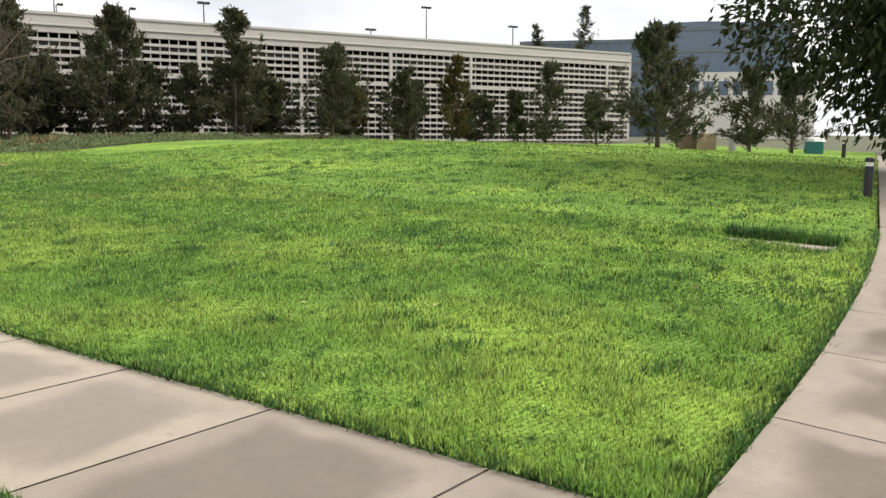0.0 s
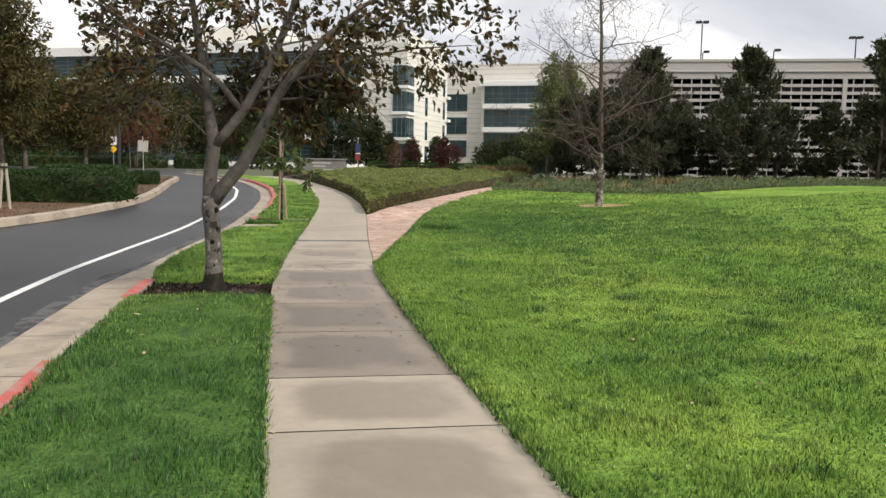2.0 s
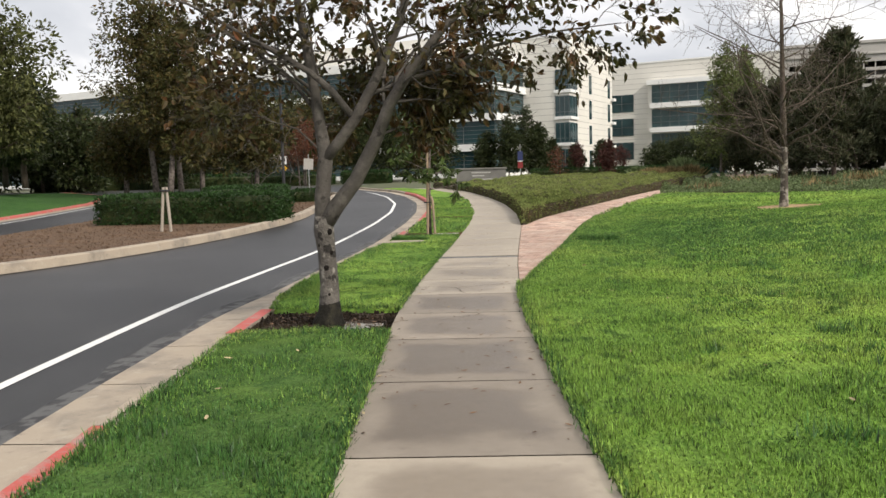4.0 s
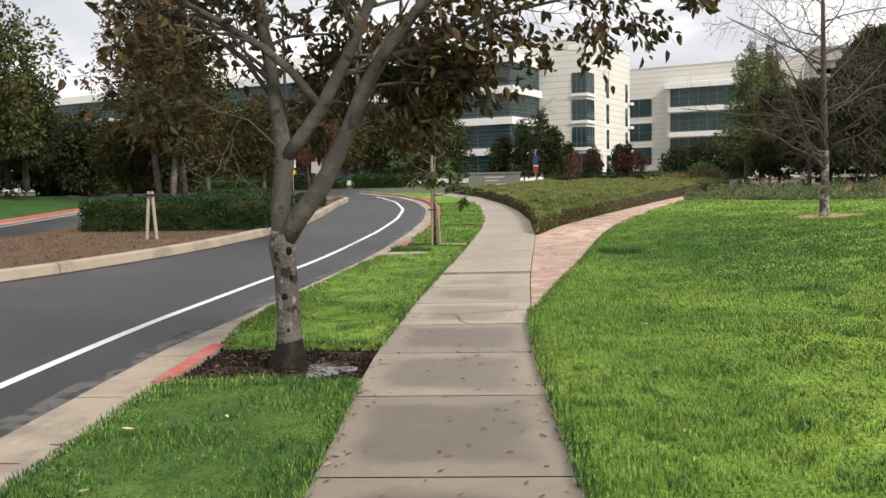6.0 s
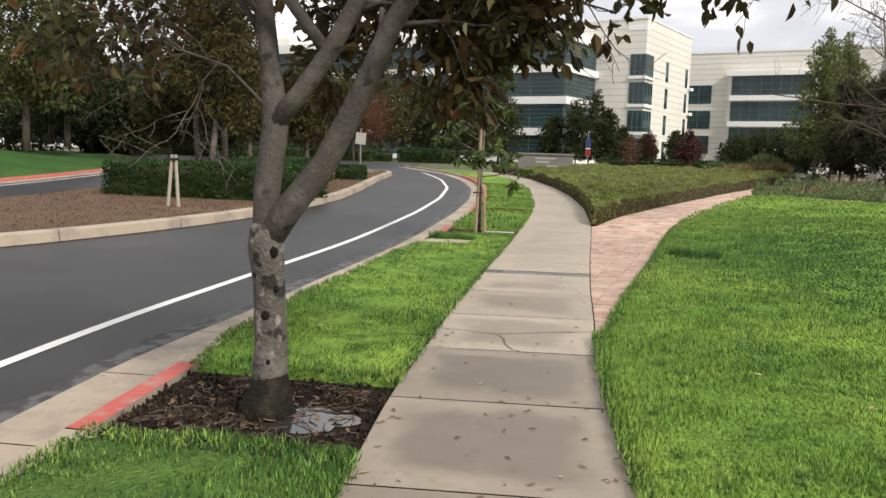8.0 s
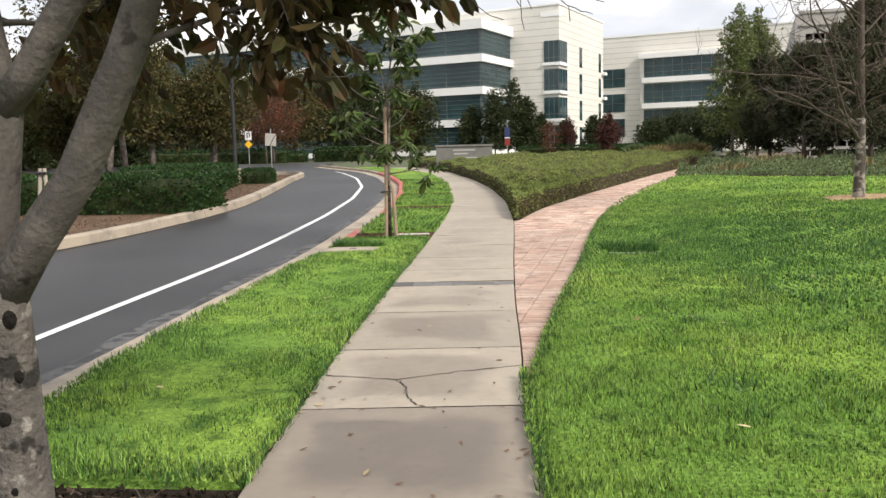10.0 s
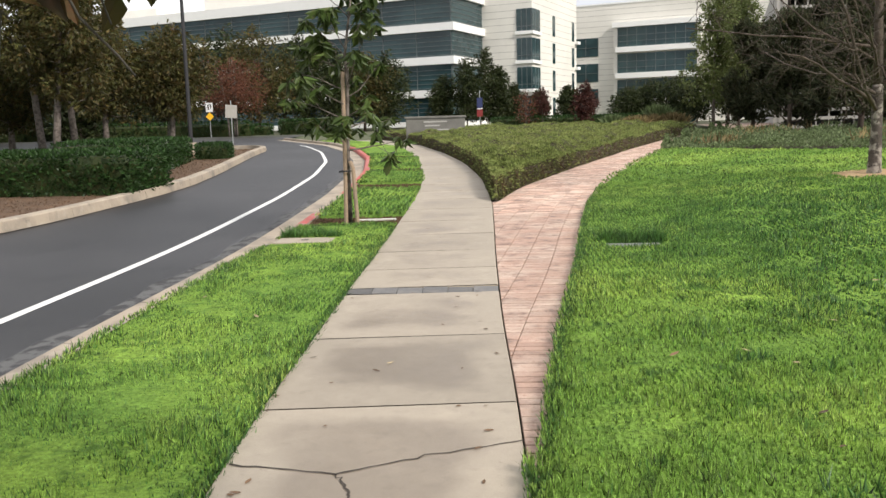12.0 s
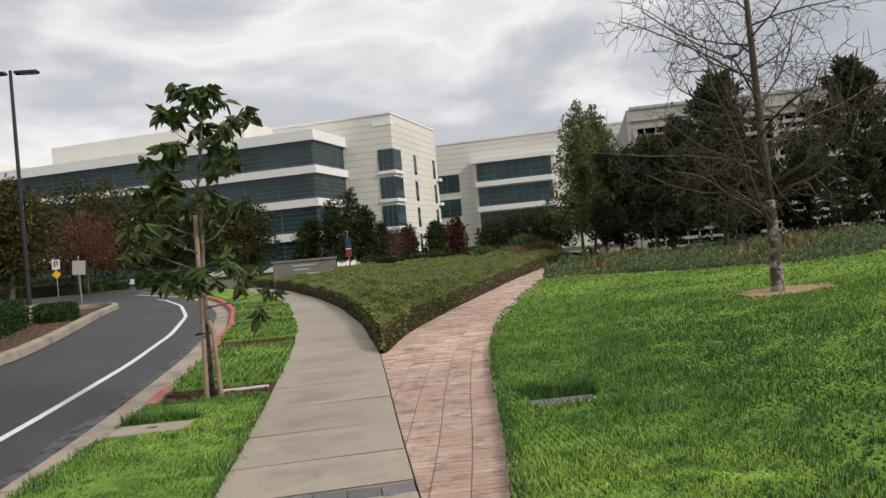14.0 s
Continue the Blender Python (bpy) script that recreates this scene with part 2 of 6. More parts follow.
M_LEAF_OLIVE = leaf("olive_leaf", (0.075, 0.085, 0.028), (0.10, 0.10, 0.035), (0.05, 0.06, 0.02))
M_HEDGE = leaf("hedge_leaf", (0.022, 0.052, 0.013), (0.035, 0.075, 0.02), (0.016, 0.035, 0.010), 0.4)
M_COVER = leaf("groundcover_leaf", (0.19, 0.235, 0.07), (0.27, 0.30, 0.10), (0.10, 0.11, 0.04), 0.6)
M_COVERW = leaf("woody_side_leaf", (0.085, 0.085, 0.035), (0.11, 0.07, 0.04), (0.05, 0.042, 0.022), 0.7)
M_SAGE = leaf("sage_leaf", (0.125, 0.17, 0.072), (0.18, 0.22, 0.115), (0.075, 0.105, 0.04), 0.7)
M_STRAW = leaf("dry_grass", (0.25, 0.19, 0.09), (0.30, 0.24, 0.13), (0.16, 0.14, 0.06), 0.8)
M_SIGN = mat("grey_stone", (0.17, 0.165, 0.15), 0.85, vary=[(2, (0.13, 0.125, 0.115), 0.4, 0.7)], grain=[(40, 0.15)], bump=(40, 0.3, 0.01))


# ---- shapes ----
def link(name, bm, material, parent=None, label="", smooth=False):
    me = bpy.data.meshes.new(name)
    bm.to_mesh(me)
    bm.free()
    me.materials.append(material)
    if smooth:
        me.polygons.foreach_set("use_smooth", [True] * len(me.polygons))
    ob = new(name, me)
    if parent is not None:
        ob.parent = parent
    if label:
        ob["label"] = label
    return ob


part = link


def thing(name, x, y, z, label, category, group="", kind="", rz=0.0):
    ob = new(name)
    ob.empty_display_size = 0.2
    ob.matrix_world = pose(x, y, z, 0, 0, rz)
    return tagged(ob, label, category, group, kind)


def arrays(name, verts, faces, material, parent=None, label="", smooth=False):
    """One mesh from numpy arrays: verts (n, 3), faces (m, k) with k corners each."""
    verts, faces = np.asarray(verts, dtype=np.float32), np.asarray(faces, dtype=np.int32)
    me = bpy.data.meshes.new(name)
    k = faces.shape[1]
    me.vertices.add(len(verts))
    me.vertices.foreach_set("co", verts.ravel())
    me.loops.add(faces.size)
    me.loops.foreach_set("vertex_index", faces.ravel())
    me.polygons.add(len(faces))
    me.polygons.foreach_set("loop_start", np.arange(0, faces.size, k, dtype=np.int32))
    me.polygons.foreach_set("loop_total", np.full(len(faces), k, dtype=np.int32))
    me.polygons.foreach_set("use_smooth", np.full(len(faces), smooth, dtype=bool))
    me.materials.append(material)
    me.update(calc_edges=True)
    ob = new(name, me)
    if parent is not None:
        ob.parent = parent
    if label:
        ob["label"] = label
    return ob


def box(bm, x0, x1, y0, y1, z0, z1, m=None, bevel=0.0):
    vs = [bm.verts.new(Vector(c) if m is None else m @ Vector(c)) for c in
          ((x0, y0, z0), (x1, y0, z0), (x1, y1, z0), (x0, y1, z0), (x0, y0, z1), (x1, y0, z1), (x1, y1, z1), (x0, y1, z1))]
    fs = [bm.faces.new([vs[i] for i in q]) for q in ((3, 2, 1, 0), (4, 5, 6, 7), (0, 1, 5, 4), (1, 2, 6, 5), (2, 3, 7, 6), (3, 0, 4, 7))]
    if bevel:
        es = list({e for f in fs for e in f.edges})
        bmesh.ops.bevel(bm, geom=es, offset=bevel, segments=1, affect="EDGES")
    return bm


def tube(bm, pts, radii, sides=8):
    """A round tapered tube along the points."""
    rings = []
    for i, p in enumerate(pts):
        d = (Vector(pts[min(i + 1, len(pts) - 1)]) - Vector(pts[max(i - 1, 0)])).normalized()
        a = d.orthogonal().normalized() if not rings else (prev - d * prev.dot(d)).normalized()
        prev = a
        b = d.cross(a)
        rings.append([bm.verts.new(Vector(p) + radii[i] * (math.cos(q) * a + math.sin(q) * b)) for q in (2 * math.pi * k / sides for k in range(sides))])
    for r0, r1 in zip(rings, rings[1:]):
        for k in range(sides):
            bm.faces.new((r0[k], r0[(k + 1) % sides], r1[(k + 1) % sides], r1[k]))
    bm.faces.new(rings[0][::-1])
    bm.faces.new(rings[-1])
    return bm


# ---- the lie of the land ----
def gz(y):
    y = np.asarray(y, dtype=float)
    return np.where(y < 12, 0.0, np.where(y < 20, 0.025 * (np.clip(y, 12, 20) - 12) ** 2 / 16, np.minimum(1.25, 0.1 + 0.025 * (y - 20))))


def hill(x, y):
    """Lawn height: the slope of the street plus the grassy mound."""
    x, y = np.asarray(x, dtype=float), np.asarray(y, dtype=float)
    return gz(y) + 0.98 * np.exp(-(((x - 22.0) / np.where(x < 22.0, 12.5, 26.5)) ** 2 + ((y - 17.7) / np.where(y < 17.7, 14.3, 24)) ** 2))


def curve(points):
    ys, xs = np.array([p[1] for p in points]), np.array([p[0] for p in points])
    fine = np.linspace(ys[0], ys[-1], 400)
    v = np.interp(fine, ys, xs)
    step = fine[1] - fine[0]
    k = np.ones(max(3, int(2.2 / step) | 1))
    pad = len(k) // 2
    ext = np.concatenate([v[0] - (v[1] - v[0]) * np.arange(pad, 0, -1), v, v[-1] + (v[-1] - v[-2]) * np.arange(1, pad + 1)])
    v = np.convolve(ext, k / k.sum(), "valid")
    return lambda y: np.interp(y, fine, v)


WALK_L = curve([(3.3, -24), (1.05, -5.8), (0.117, 2.14), (-0.03, 3.39), (-0.19, 5.05), (-0.35, 6.56), (-0.53, 8.09), (-0.59, 9.64), (-0.69, 11.2), (-0.72, 12.8), (-0.775, 14.5), (-0.79, 15.8),
                (-0.82, 18.8), (-0.88, 23.2), (-1.08, 27.5), (-1.9, 35.3), (-3.31, 43.3), (-5.2, 48.5), (-9, 55)])
WALK_R = curve([(4.7, -24), (2.5, -5.8), (1.836, -0.244), (1.64, 1.0), (1.49, 2.24), (1.34, 3.49), (1.16, 5.09), (1.0, 6.88), (0.86, 8.28), (0.78, 9.72), (0.765, 11.3), (0.70, 13.0), (0.65, 16.4),
                (0.64, 18.3), (0.61, 22.1), (0.35, 27.05), (-0.27, 32.6), (-1.18, 37.9), (-2.7, 44.7), (-4.6, 50), (-8, 56)])
BRICK_R = curve([(0.83, 10.2), (0.94, 11.4), (1.09, 12.67), (1.28, 14.0), (1.52, 15.65), (1.88, 18.6), (2.3, 21.4), (3.05, 25.1), (4.2, 29.0), (5.52, 33.1), (8.42, 41.9), (13, 52), (20, 64)])
HEDGE_R = curve([(0.62, 21.6), (1.2, 24.6), (2.55, 28.8), (5.51, 37.4), (9.72, 48.3), (14, 57)])
CURB = curve([(0.6, -24), (-0.55, -5), (-1.37, 1.89), (-1.59, 3.77), (-1.79, 5.5), (-2.06, 8.43), (-2.22, 10.5), (-2.3, 14), (-2.26, 18), (-2.3, 20.4), (-2.45, 25), (-2.87, 30.5), (-3.7, 36.5), (-5.2, 43), (-7.2, 49), (-12, 58)])
MEDIAN = curve([(-24, -24), (-15, 2), (-10.3, 11), (-8.9, 14.9), (-8.4, 16.8), (-7.78, 19.6), (-7.5, 21.3), (-7.28, 25), (-7.35, 28), (-7.9, 32), (-9.3, 40.3), (-9.9, 44.6)])
LAWN_B = lambda x: np.where(np.asarray(x) < 13, -2.53 + 0.165 * (np.asarray(x) - 2.0) + 0.006 * (np.asarray(x) - 2.0) ** 2, 0.011 + 0.297 * (np.asarray(x) - 13))


def lawn_left(y):
    return np.where(y < 10.35, WALK_R(y), BRICK_R(np.maximum(y, 10.2)))


def grid(name, xs, ys, height, material, parent=None, label=""):
    """A sheet over arrays of x and y (both n x m)."""
    n, m = xs.shape
    verts = np.stack([xs, ys, height], -1).reshape(-1, 3)
    i = np.arange(n * m).reshape(n, m)
    faces = np.stack([i[:-1, :-1], i[1:, :-1], i[1:, 1:], i[:-1, 1:]], -1).reshape(-1, 4)
    return arrays(name, verts, faces, material, parent, label, True)


def strip(name, left, right, y0, y1, dy, dz, material, parent=None, label="", across=2):
    """A band between two curves, lying dz above the street."""
    ys = np.arange(y0, y1 + dy / 2, dy)
    u = np.linspace(0, 1, across)
    xs = left(ys)[None, :] * (1 - u[:, None]) + right(ys)[None, :] * u[:, None]
    yy = np.repeat(ys[None, :], across, 0)
    return grid(name, xs, yy, gz(yy) + dz, material, parent, label)


# ---- ground and road ----
_a = np.sign(np.linspace(-1, 1, 121)) * np.abs(np.linspace(-1, 1, 121)) ** 2.6 * 2600
_gx, _gy = np.meshgrid(_a + 10, _a + 25, indexing="ij")
tagged(grid("ground", _gx, _gy, hill(_gx, _gy) - 0.12 - 0.43 * np.clip((52 - np.abs(_gx + 2)) / 6, 0, 1) * np.clip((62 - _gy) / 6, 0, 1) * np.clip((_gy + 40) / 6, 0, 1), M_GROUND), "dull green and brown open ground", "ground", kind="structure")

road = thing("road", -5, 15, -0.13, "dark asphalt road bending past a median", "road", kind="structure")
_inv = road.matrix_world.inverted()


def under(ob, parent):
    """Hangs a part made in world metres on its thing."""
    ob.parent = parent
    ob.matrix_parent_inverse = parent.matrix_world.inverted()
    return ob


_ys = np.arange(-24, 70.1, 0.5)
_u = np.linspace(0, 1, 30)
GUT = lambda y: np.interp(y, [8.8, 11], [0.76, 0.61])
_xs = (-46) * (1 - _u[:, None]) + (CURB(_ys) - GUT(_ys) + 0.01)[None, :] * _u[:, None]
_yy = np.repeat(_ys[None, :], 30, 0)
under(grid("asphalt", _xs, _yy, gz(_yy) - 0.13, M_ASPH), road)
_l = strip("edge_line", lambda y: CURB(y) - 1.66, lambda y: CURB(y) - 1.54, -24, 50, 0.5, -0.124, M_LINE)
under(_l, road)["label"] = "white painted edge line"
under(strip("sealed_edge", lambda y: CURB(y) - GUT(y) - 0.19 - 0.05 * np.sin(y * 2.1) - 0.03 * np.sin(y * 5.3), lambda y: CURB(y) - GUT(y), -24, 56, 0.2, -0.1265,
            mat("worn_asphalt", (0.10, 0.10, 0.10), 0.85, vary=[(6, (0.035, 0.035, 0.037), 0.47, 0.56)], grain=[(120, 0.4)], bump=(120, 0.6, 0.01))), road)["label"] = "grey crumbling asphalt edge"


def kerb(name, line, y0, y1, joint, top, gutter, label, side=-1, mat_top=M_CURB, height=0.13, lift=0.0, red=()):
    """Concrete kerb with a gutter pan, cast in lengths with open joints. side -1: the road lies on smaller x."""
    t = thing(name, float(line(y0)), y0, 0, label, "kerb", kind="structure")
    y = y0
    while y < y1:
        e = min(y + joint, y1)
        n = max(2, int((e - y) / 0.5) + 1)
        ys = np.linspace(y + 0.008, e - 0.008, n)
        z = gz(ys) + lift
        x = line(ys)
        prof = [(0, -0.2), (0, 0.0), (side * (top - 0.03), 0.0), (side * top, -0.025), (side * (top + 0.03), -height + 0.012), (0, -height + 0.003), (0, -0.3)]
        wide = (GUT(ys) - top) if gutter == "street" else gutter
        v = np.stack([np.stack([x + (a if i < 5 else side * (top + wide)), ys, z + b], -1) for i, (a, b) in enumerate(prof)])
        k = len(prof)
        idx = np.arange(k * n).reshape(k, n)
        f = np.stack([idx[:-1, :-1], idx[1:, :-1], idx[1:, 1:], idx[:-1, 1:]], -1).reshape(-1, 4)
        m = M_RED if any(a <= (y + e) / 2 <= b for a, b in red) else mat_top
        o = arrays("kerb_length", v.reshape(-1, 3), f, mat_top)
        under(o, t)
        if m is M_RED:
            vv = np.stack([np.stack([x + a, ys, z + b], -1) for a, b in ((-0.002 * side, 0.003), (side * (top - 0.03), 0.003), (side * (top + 0.003), -0.024), (side * (top + 0.032), -height + 0.03))])
            idx = np.arange(4 * n).reshape(4, n)
            f = np.stack([idx[:-1, :-1], idx[1:, :-1], idx[1:, 1:], idx[:-1, 1:]], -1).reshape(-1, 4)
            under(arrays("red_paint", vv.reshape(-1, 3), f, M_RED), o)["label"] = "worn red paint"
        y = e
    return t


kerb("kerb_1", CURB, -24, 58, 1.55, 0.17, "street", "buff concrete kerb and gutter with worn red paint", red=((-24, 4.5), (6.4, 8.6), (18.9, 21.5), (24.5, 46)))

# median island
MED_IN = lambda y: MEDIAN(y) - 0.0
kerb("kerb_2", lambda y: MEDIAN(y) - 0.05, -20, 44.2, 3.0, 0.24, 0.0, "pale concrete median kerb", side=1, height=0.21, lift=0.08)


def kerb_arc(points, width, rise):
    """The rounded end of the median: a kerb swept along a bend."""
    t = thing("kerb_nose", points[0][0], points[0][1], 0, "pale concrete kerb round the median's end", "kerb", kind="structure")
    p = np.array(points, float)
    f = np.linspace(0, len(p) - 1, 25)
    x, y = np.interp(f, range(len(p)), p[:, 0]), np.interp(f, range(len(p)), p[:, 1])
    k = np.array([0.25, 0.5, 0.25])
    for _ in range(6):
        x[1:-1], y[1:-1] = np.convolve(x, k, "valid"), np.convolve(y, k, "valid")
    dx, dy = np.gradient(x), np.gradient(y)
    n = np.hypot(dx, dy)
    ox, oy = dy / n, -dx / n
    z = gz(y)
    rows = [np.stack([x + ox * a, y + oy * a, z + c], -1) for a, c in ((0, -0.2), (0, rise), (width - 0.04, rise), (width, rise - 0.03), (width + 0.03, -0.3))]
    i = np.arange(len(rows) * len(x)).reshape(len(rows), -1)
    q = np.stack([i[:-1, :-1], i[1:, :-1], i[1:, 1:], i[:-1, 1:]], -1).reshape(-1, 4)
    under(arrays("kerb_length", np.stack(rows).reshape(-1, 3), q, M_CURB), t)


kerb_arc([(-9.86, 44.1), (-10.1, 45.6), (-10.9, 46.8), (-12.2, 47.0), (-13.6, 46.2), (-14.6, 44.6)], 0.24, 0.08)


# ---- plants ----
def leaves(name, centers, directions, size, material, rng, parent=None, ratio=0.45, droop=0.0, spread=1.0, label="", fold=0.25, oval=False):
    """Many small pointed leaves, each a folded diamond of two triangles, or an oval of four."""
    c, d = np.asarray(centers, float), np.asarray(directions, float)
    n = len(c)
    d = d + spread * rng.normal(size=(n, 3)) * 0.6
    d[:, 2] -= droop
    d /= np.linalg.norm(d, axis=1)[:, None] + 1e-9
    a = np.cross(d, rng.normal(size=(n, 3)))
    a /= np.linalg.norm(a, axis=1)[:, None] + 1e-9
    b = np.cross(d, a)
    s = size * rng.uniform(0.6, 1.3, n)[:, None]
    if oval:
        rows = [c] + [c + d * s * f + side * a * s * ratio * w + b * s * (fold * 0.4 * w * 2 - 0.22 * f * f) for side, f, w in ((1, 0.3, 0.46), (1, 0.68, 0.38))]
        rows += [c + d * s - b * s * 0.24] + [c + d * s * f + side * a * s * ratio * w + b * s * (fold * 0.4 * w * 2 - 0.22 * f * f) for side, f, w in ((-1, 0.68, 0.38), (-1, 0.3, 0.46))]
        i = np.arange(n)[:, None] * 6
        f = np.concatenate([i + np.array([q]) for q in ([0, 1, 2], [0, 2, 3], [0, 3, 4], [0, 4, 5])])
        return arrays(name, np.stack(rows, 1).reshape(-1, 3), f, material, parent, label)
    v = np.stack([c, c + d * s * 0.5 + a * s * ratio * 0.5 + b * s * fold * 0.4, c + d * s, c + d * s * 0.5 - a * s * ratio * 0.5 + b * s * fold * 0.4], 1).reshape(-1, 3)
    i = np.arange(n)[:, None] * 4
    f = np.concatenate([i + np.array([[0, 1, 2]]), i + np.array([[0, 2, 3]])])
    return arrays(name, v, f, material, parent, label)


TWIG = [0.0024]       # thinnest twig, metres


def wiggle(p, d, length, n, rng, bend, rise):
    """A wandering limb of n points from p along d."""
    pts, d = [Vector(p)], Vector(d).normalized()
    for _ in range(n):
        d = (d + Vector(rng.normal(size=3)) * bend + Vector((0, 0, rise))).normalized()
        pts.append(pts[-1] + d * (length / n))
    return pts


def limb(bm, pts, r0, r1, sides):
    n = len(pts)
    tube(bm, pts, [r0 + (r1 - r0) * (i / (n - 1)) ** 0.8 for i in range(n)], sides)


def branch_out(bm, pts, r0, r1, level, rng, counts, lengths, tips, bend=0.18, rise=0.06, sides=6, angle=0.9, start=0.25):
    """Limbs off limbs down to twigs; the twig points are gathered in tips."""
    if level >= len(counts):
        for i in range(1, len(pts)):
            tips.append((pts[i], (pts[i] - pts[i - 1]).normalized()))
        return
    for k in range(counts[level]):
        f = start + (1 - start) * (k + rng.uniform(0.1, 0.9)) / counts[level]
        i = min(int(f * (len(pts) - 1)), len(pts) - 2)
        p = pts[i].lerp(pts[i + 1], f * (len(pts) - 1) - i)
        d = (pts[i + 1] - pts[i]).normalized()
        o = (Vector(rng.normal(size=3)) - d * 0.3)
        o = (o - d * o.dot(d)).normalized()
        nd = (d * math.cos(angle) + o * math.sin(angle)).normalized()
        L = lengths[level] * rng.uniform(0.6, 1.25) * (1.15 - 0.5 * f)
        q = wiggle(p, nd, L, 5 if level < 2 else 4, rng, bend, rise)
        rr = max(TWIG[0], (r0 + (r1 - r0) * f) * 0.55)
        limb(bm, q, rr, max(TWIG[0] * 0.7, rr * 0.3), max(3, sides - level * 2))
        branch_out(bm, q, rr, rr * 0.3, level + 1, rng, counts, lengths, tips, bend, rise, sides, angle, 0.15)


def clump_points(n, rng, centers, radii):
    """Points gathered in round uneven clumps, denser towards their skins, with the way out of the clump."""
    c, r = np.asarray(centers, float), np.asarray(radii, float)
    k = rng.choice(len(c), n, p=(r ** 2) / (r ** 2).sum())
    d = rng.normal(size=(n, 3))
    d /= np.linalg.norm(d, axis=1)[:, None]
    rad = r[k] * rng.uniform(0.25, 1.0, n) ** 0.5
    return c[k] + d * rad[:, None] * np.array([1, 1, 0.8]), d


def leafy_tree(name, x, y, z, h, r, label, trunk_mat, leaf_mat, seed, n=5000, size=0.2, base=0.28, shape="round", stems=1, trunk_r=0.14, group="", lumps_n=26, droop=0.25):
    """A tree with trunk, limbs and a crown of separate leaf clumps with gaps."""
    rng = np.random.default_rng(seed)
    t = thing(name, x, y, z, label, "tree", group)
    bm = bmesh.new()
    cs, rs = [], []
    for s in range(stems):
        a = rng.uniform(0, 6.28)
        off = Vector((math.cos(a), math.sin(a), 0)) * (0.0 if stems == 1 else 0.35)
        pts = wiggle(off, (off.x * 0.15, off.y * 0.15, 1), h * 0.86, 7, rng, 0.05, 0.1)
        pts[0] = pts[0] - Vector((0, 0, 0.15))
        limb(bm, pts, trunk_r, trunk_r * 0.2, 7)
        for k in range(lumps_n // stems):
            f = base + (1 - base) * (k + 0.5) / (lumps_n // stems)
            i = min(int(f * 6.99), 6)
            p = pts[i].lerp(pts[i + 1], f * 7 - i)
            if shape == "cone":
                reach = r * (1.12 - f) / (1.12 - base)
            elif shape == "column":
                reach = r * math.sin(min(1.0, (1.03 - f) * 2.2) * 1.57)
            else:
                reach = r * math.sin(max(0.12, min(1.0, (f - base + 0.12) / (1.06 - base))) * 3.1) ** 0.6
            a = k * 2.4 + rng.uniform(-0.5, 0.5)
            e = p + Vector((math.cos(a), math.sin(a), rng.uniform(-0.05, 0.35))) * reach * rng.uniform(0.45, 0.85)
            mid = p.lerp(e, 0.5) + Vector((0, 0, -0.06 * reach))
            limb(bm, [p, mid, e], trunk_r * 0.3 * (1.2 - f), 0.012, 4)
            cs.append(e)
            rs.append(reach * rng.uniform(0.26, 0.46) + 0.12)
            cs.append(p.lerp(e, 0.45))
            rs.append(reach * rng.uniform(0.2, 0.32) + 0.1)
    part("trunk", bm, trunk_mat, t, smooth=True)
    c, d = clump_points(n, rng, cs, rs)
    leaves("crown", c, d, size, leaf_mat, rng, t, droop=droop)
    return t


def pine(name, x, y, z, h, r, seed, label="dark green pine with sparse brownish boughs", n=8000, leaf_mat=None, group="pines before the garage"):
    """A pine: straight trunk, whorls of up-swept boughs, needle tufts on them."""
    rng = np.random.default_rng(seed)
    t = thing(name, x, y, z, label, "pine tree", group)
    bm = bmesh.new()
    pts = wiggle((0, 0, -0.2), (0, 0, 1), h, 8, rng, 0.03, 0.1)
    limb(bm, pts, 0.13, 0.02, 7)
    cs, ds = [], []
    whorls = int(h * 2.1)
    for k in range(whorls):
        f = 0.10 + 0.88 * (k + rng.uniform(0, 0.7)) / whorls
        i = min(int(f * 8), 7)
        p = pts[i].lerp(pts[i + 1], f * 8 - i)
        reach = 1.7 * r * (1.02 - f) ** 0.8 * rng.uniform(0.25, 1.3) + 0.25
        for j in range(int(rng.integers(2, 5))):
            a = rng.uniform(0, 6.28)
            d = Vector((math.cos(a), math.sin(a), 0.25 + 0.5 * f))
            q = wiggle(p, d, reach * rng.uniform(0.6, 1.1), 4, rng, 0.12, 0.10)
            limb(bm, q, 0.03 * (1.1 - f) + 0.008, 0.006, 4)
            for m in range(1, 5):
                for _ in range(2 if m < 3 else 4):
                    cs.append(q[m] + Vector(rng.normal(size=3)) * 0.09 * reach)
                    ds.append((q[m] - q[m - 1]).normalized())
    part("trunk", bm, M_BARKD, t, smooth=True)
    cs, ds = np.array([tuple(c) for c in cs]), np.array([tuple(c) for c in ds])
    k = rng.integers(0, len(cs), n)
    c = cs[k] + rng.normal(size=(n, 3)) * 0.11
    leaves("needles", c, ds[k] + np.array([0, 0, 0.35]), 0.30, leaf_mat or M_LEAF_PINE, rng, t, ratio=0.3, spread=1.1)
    return t


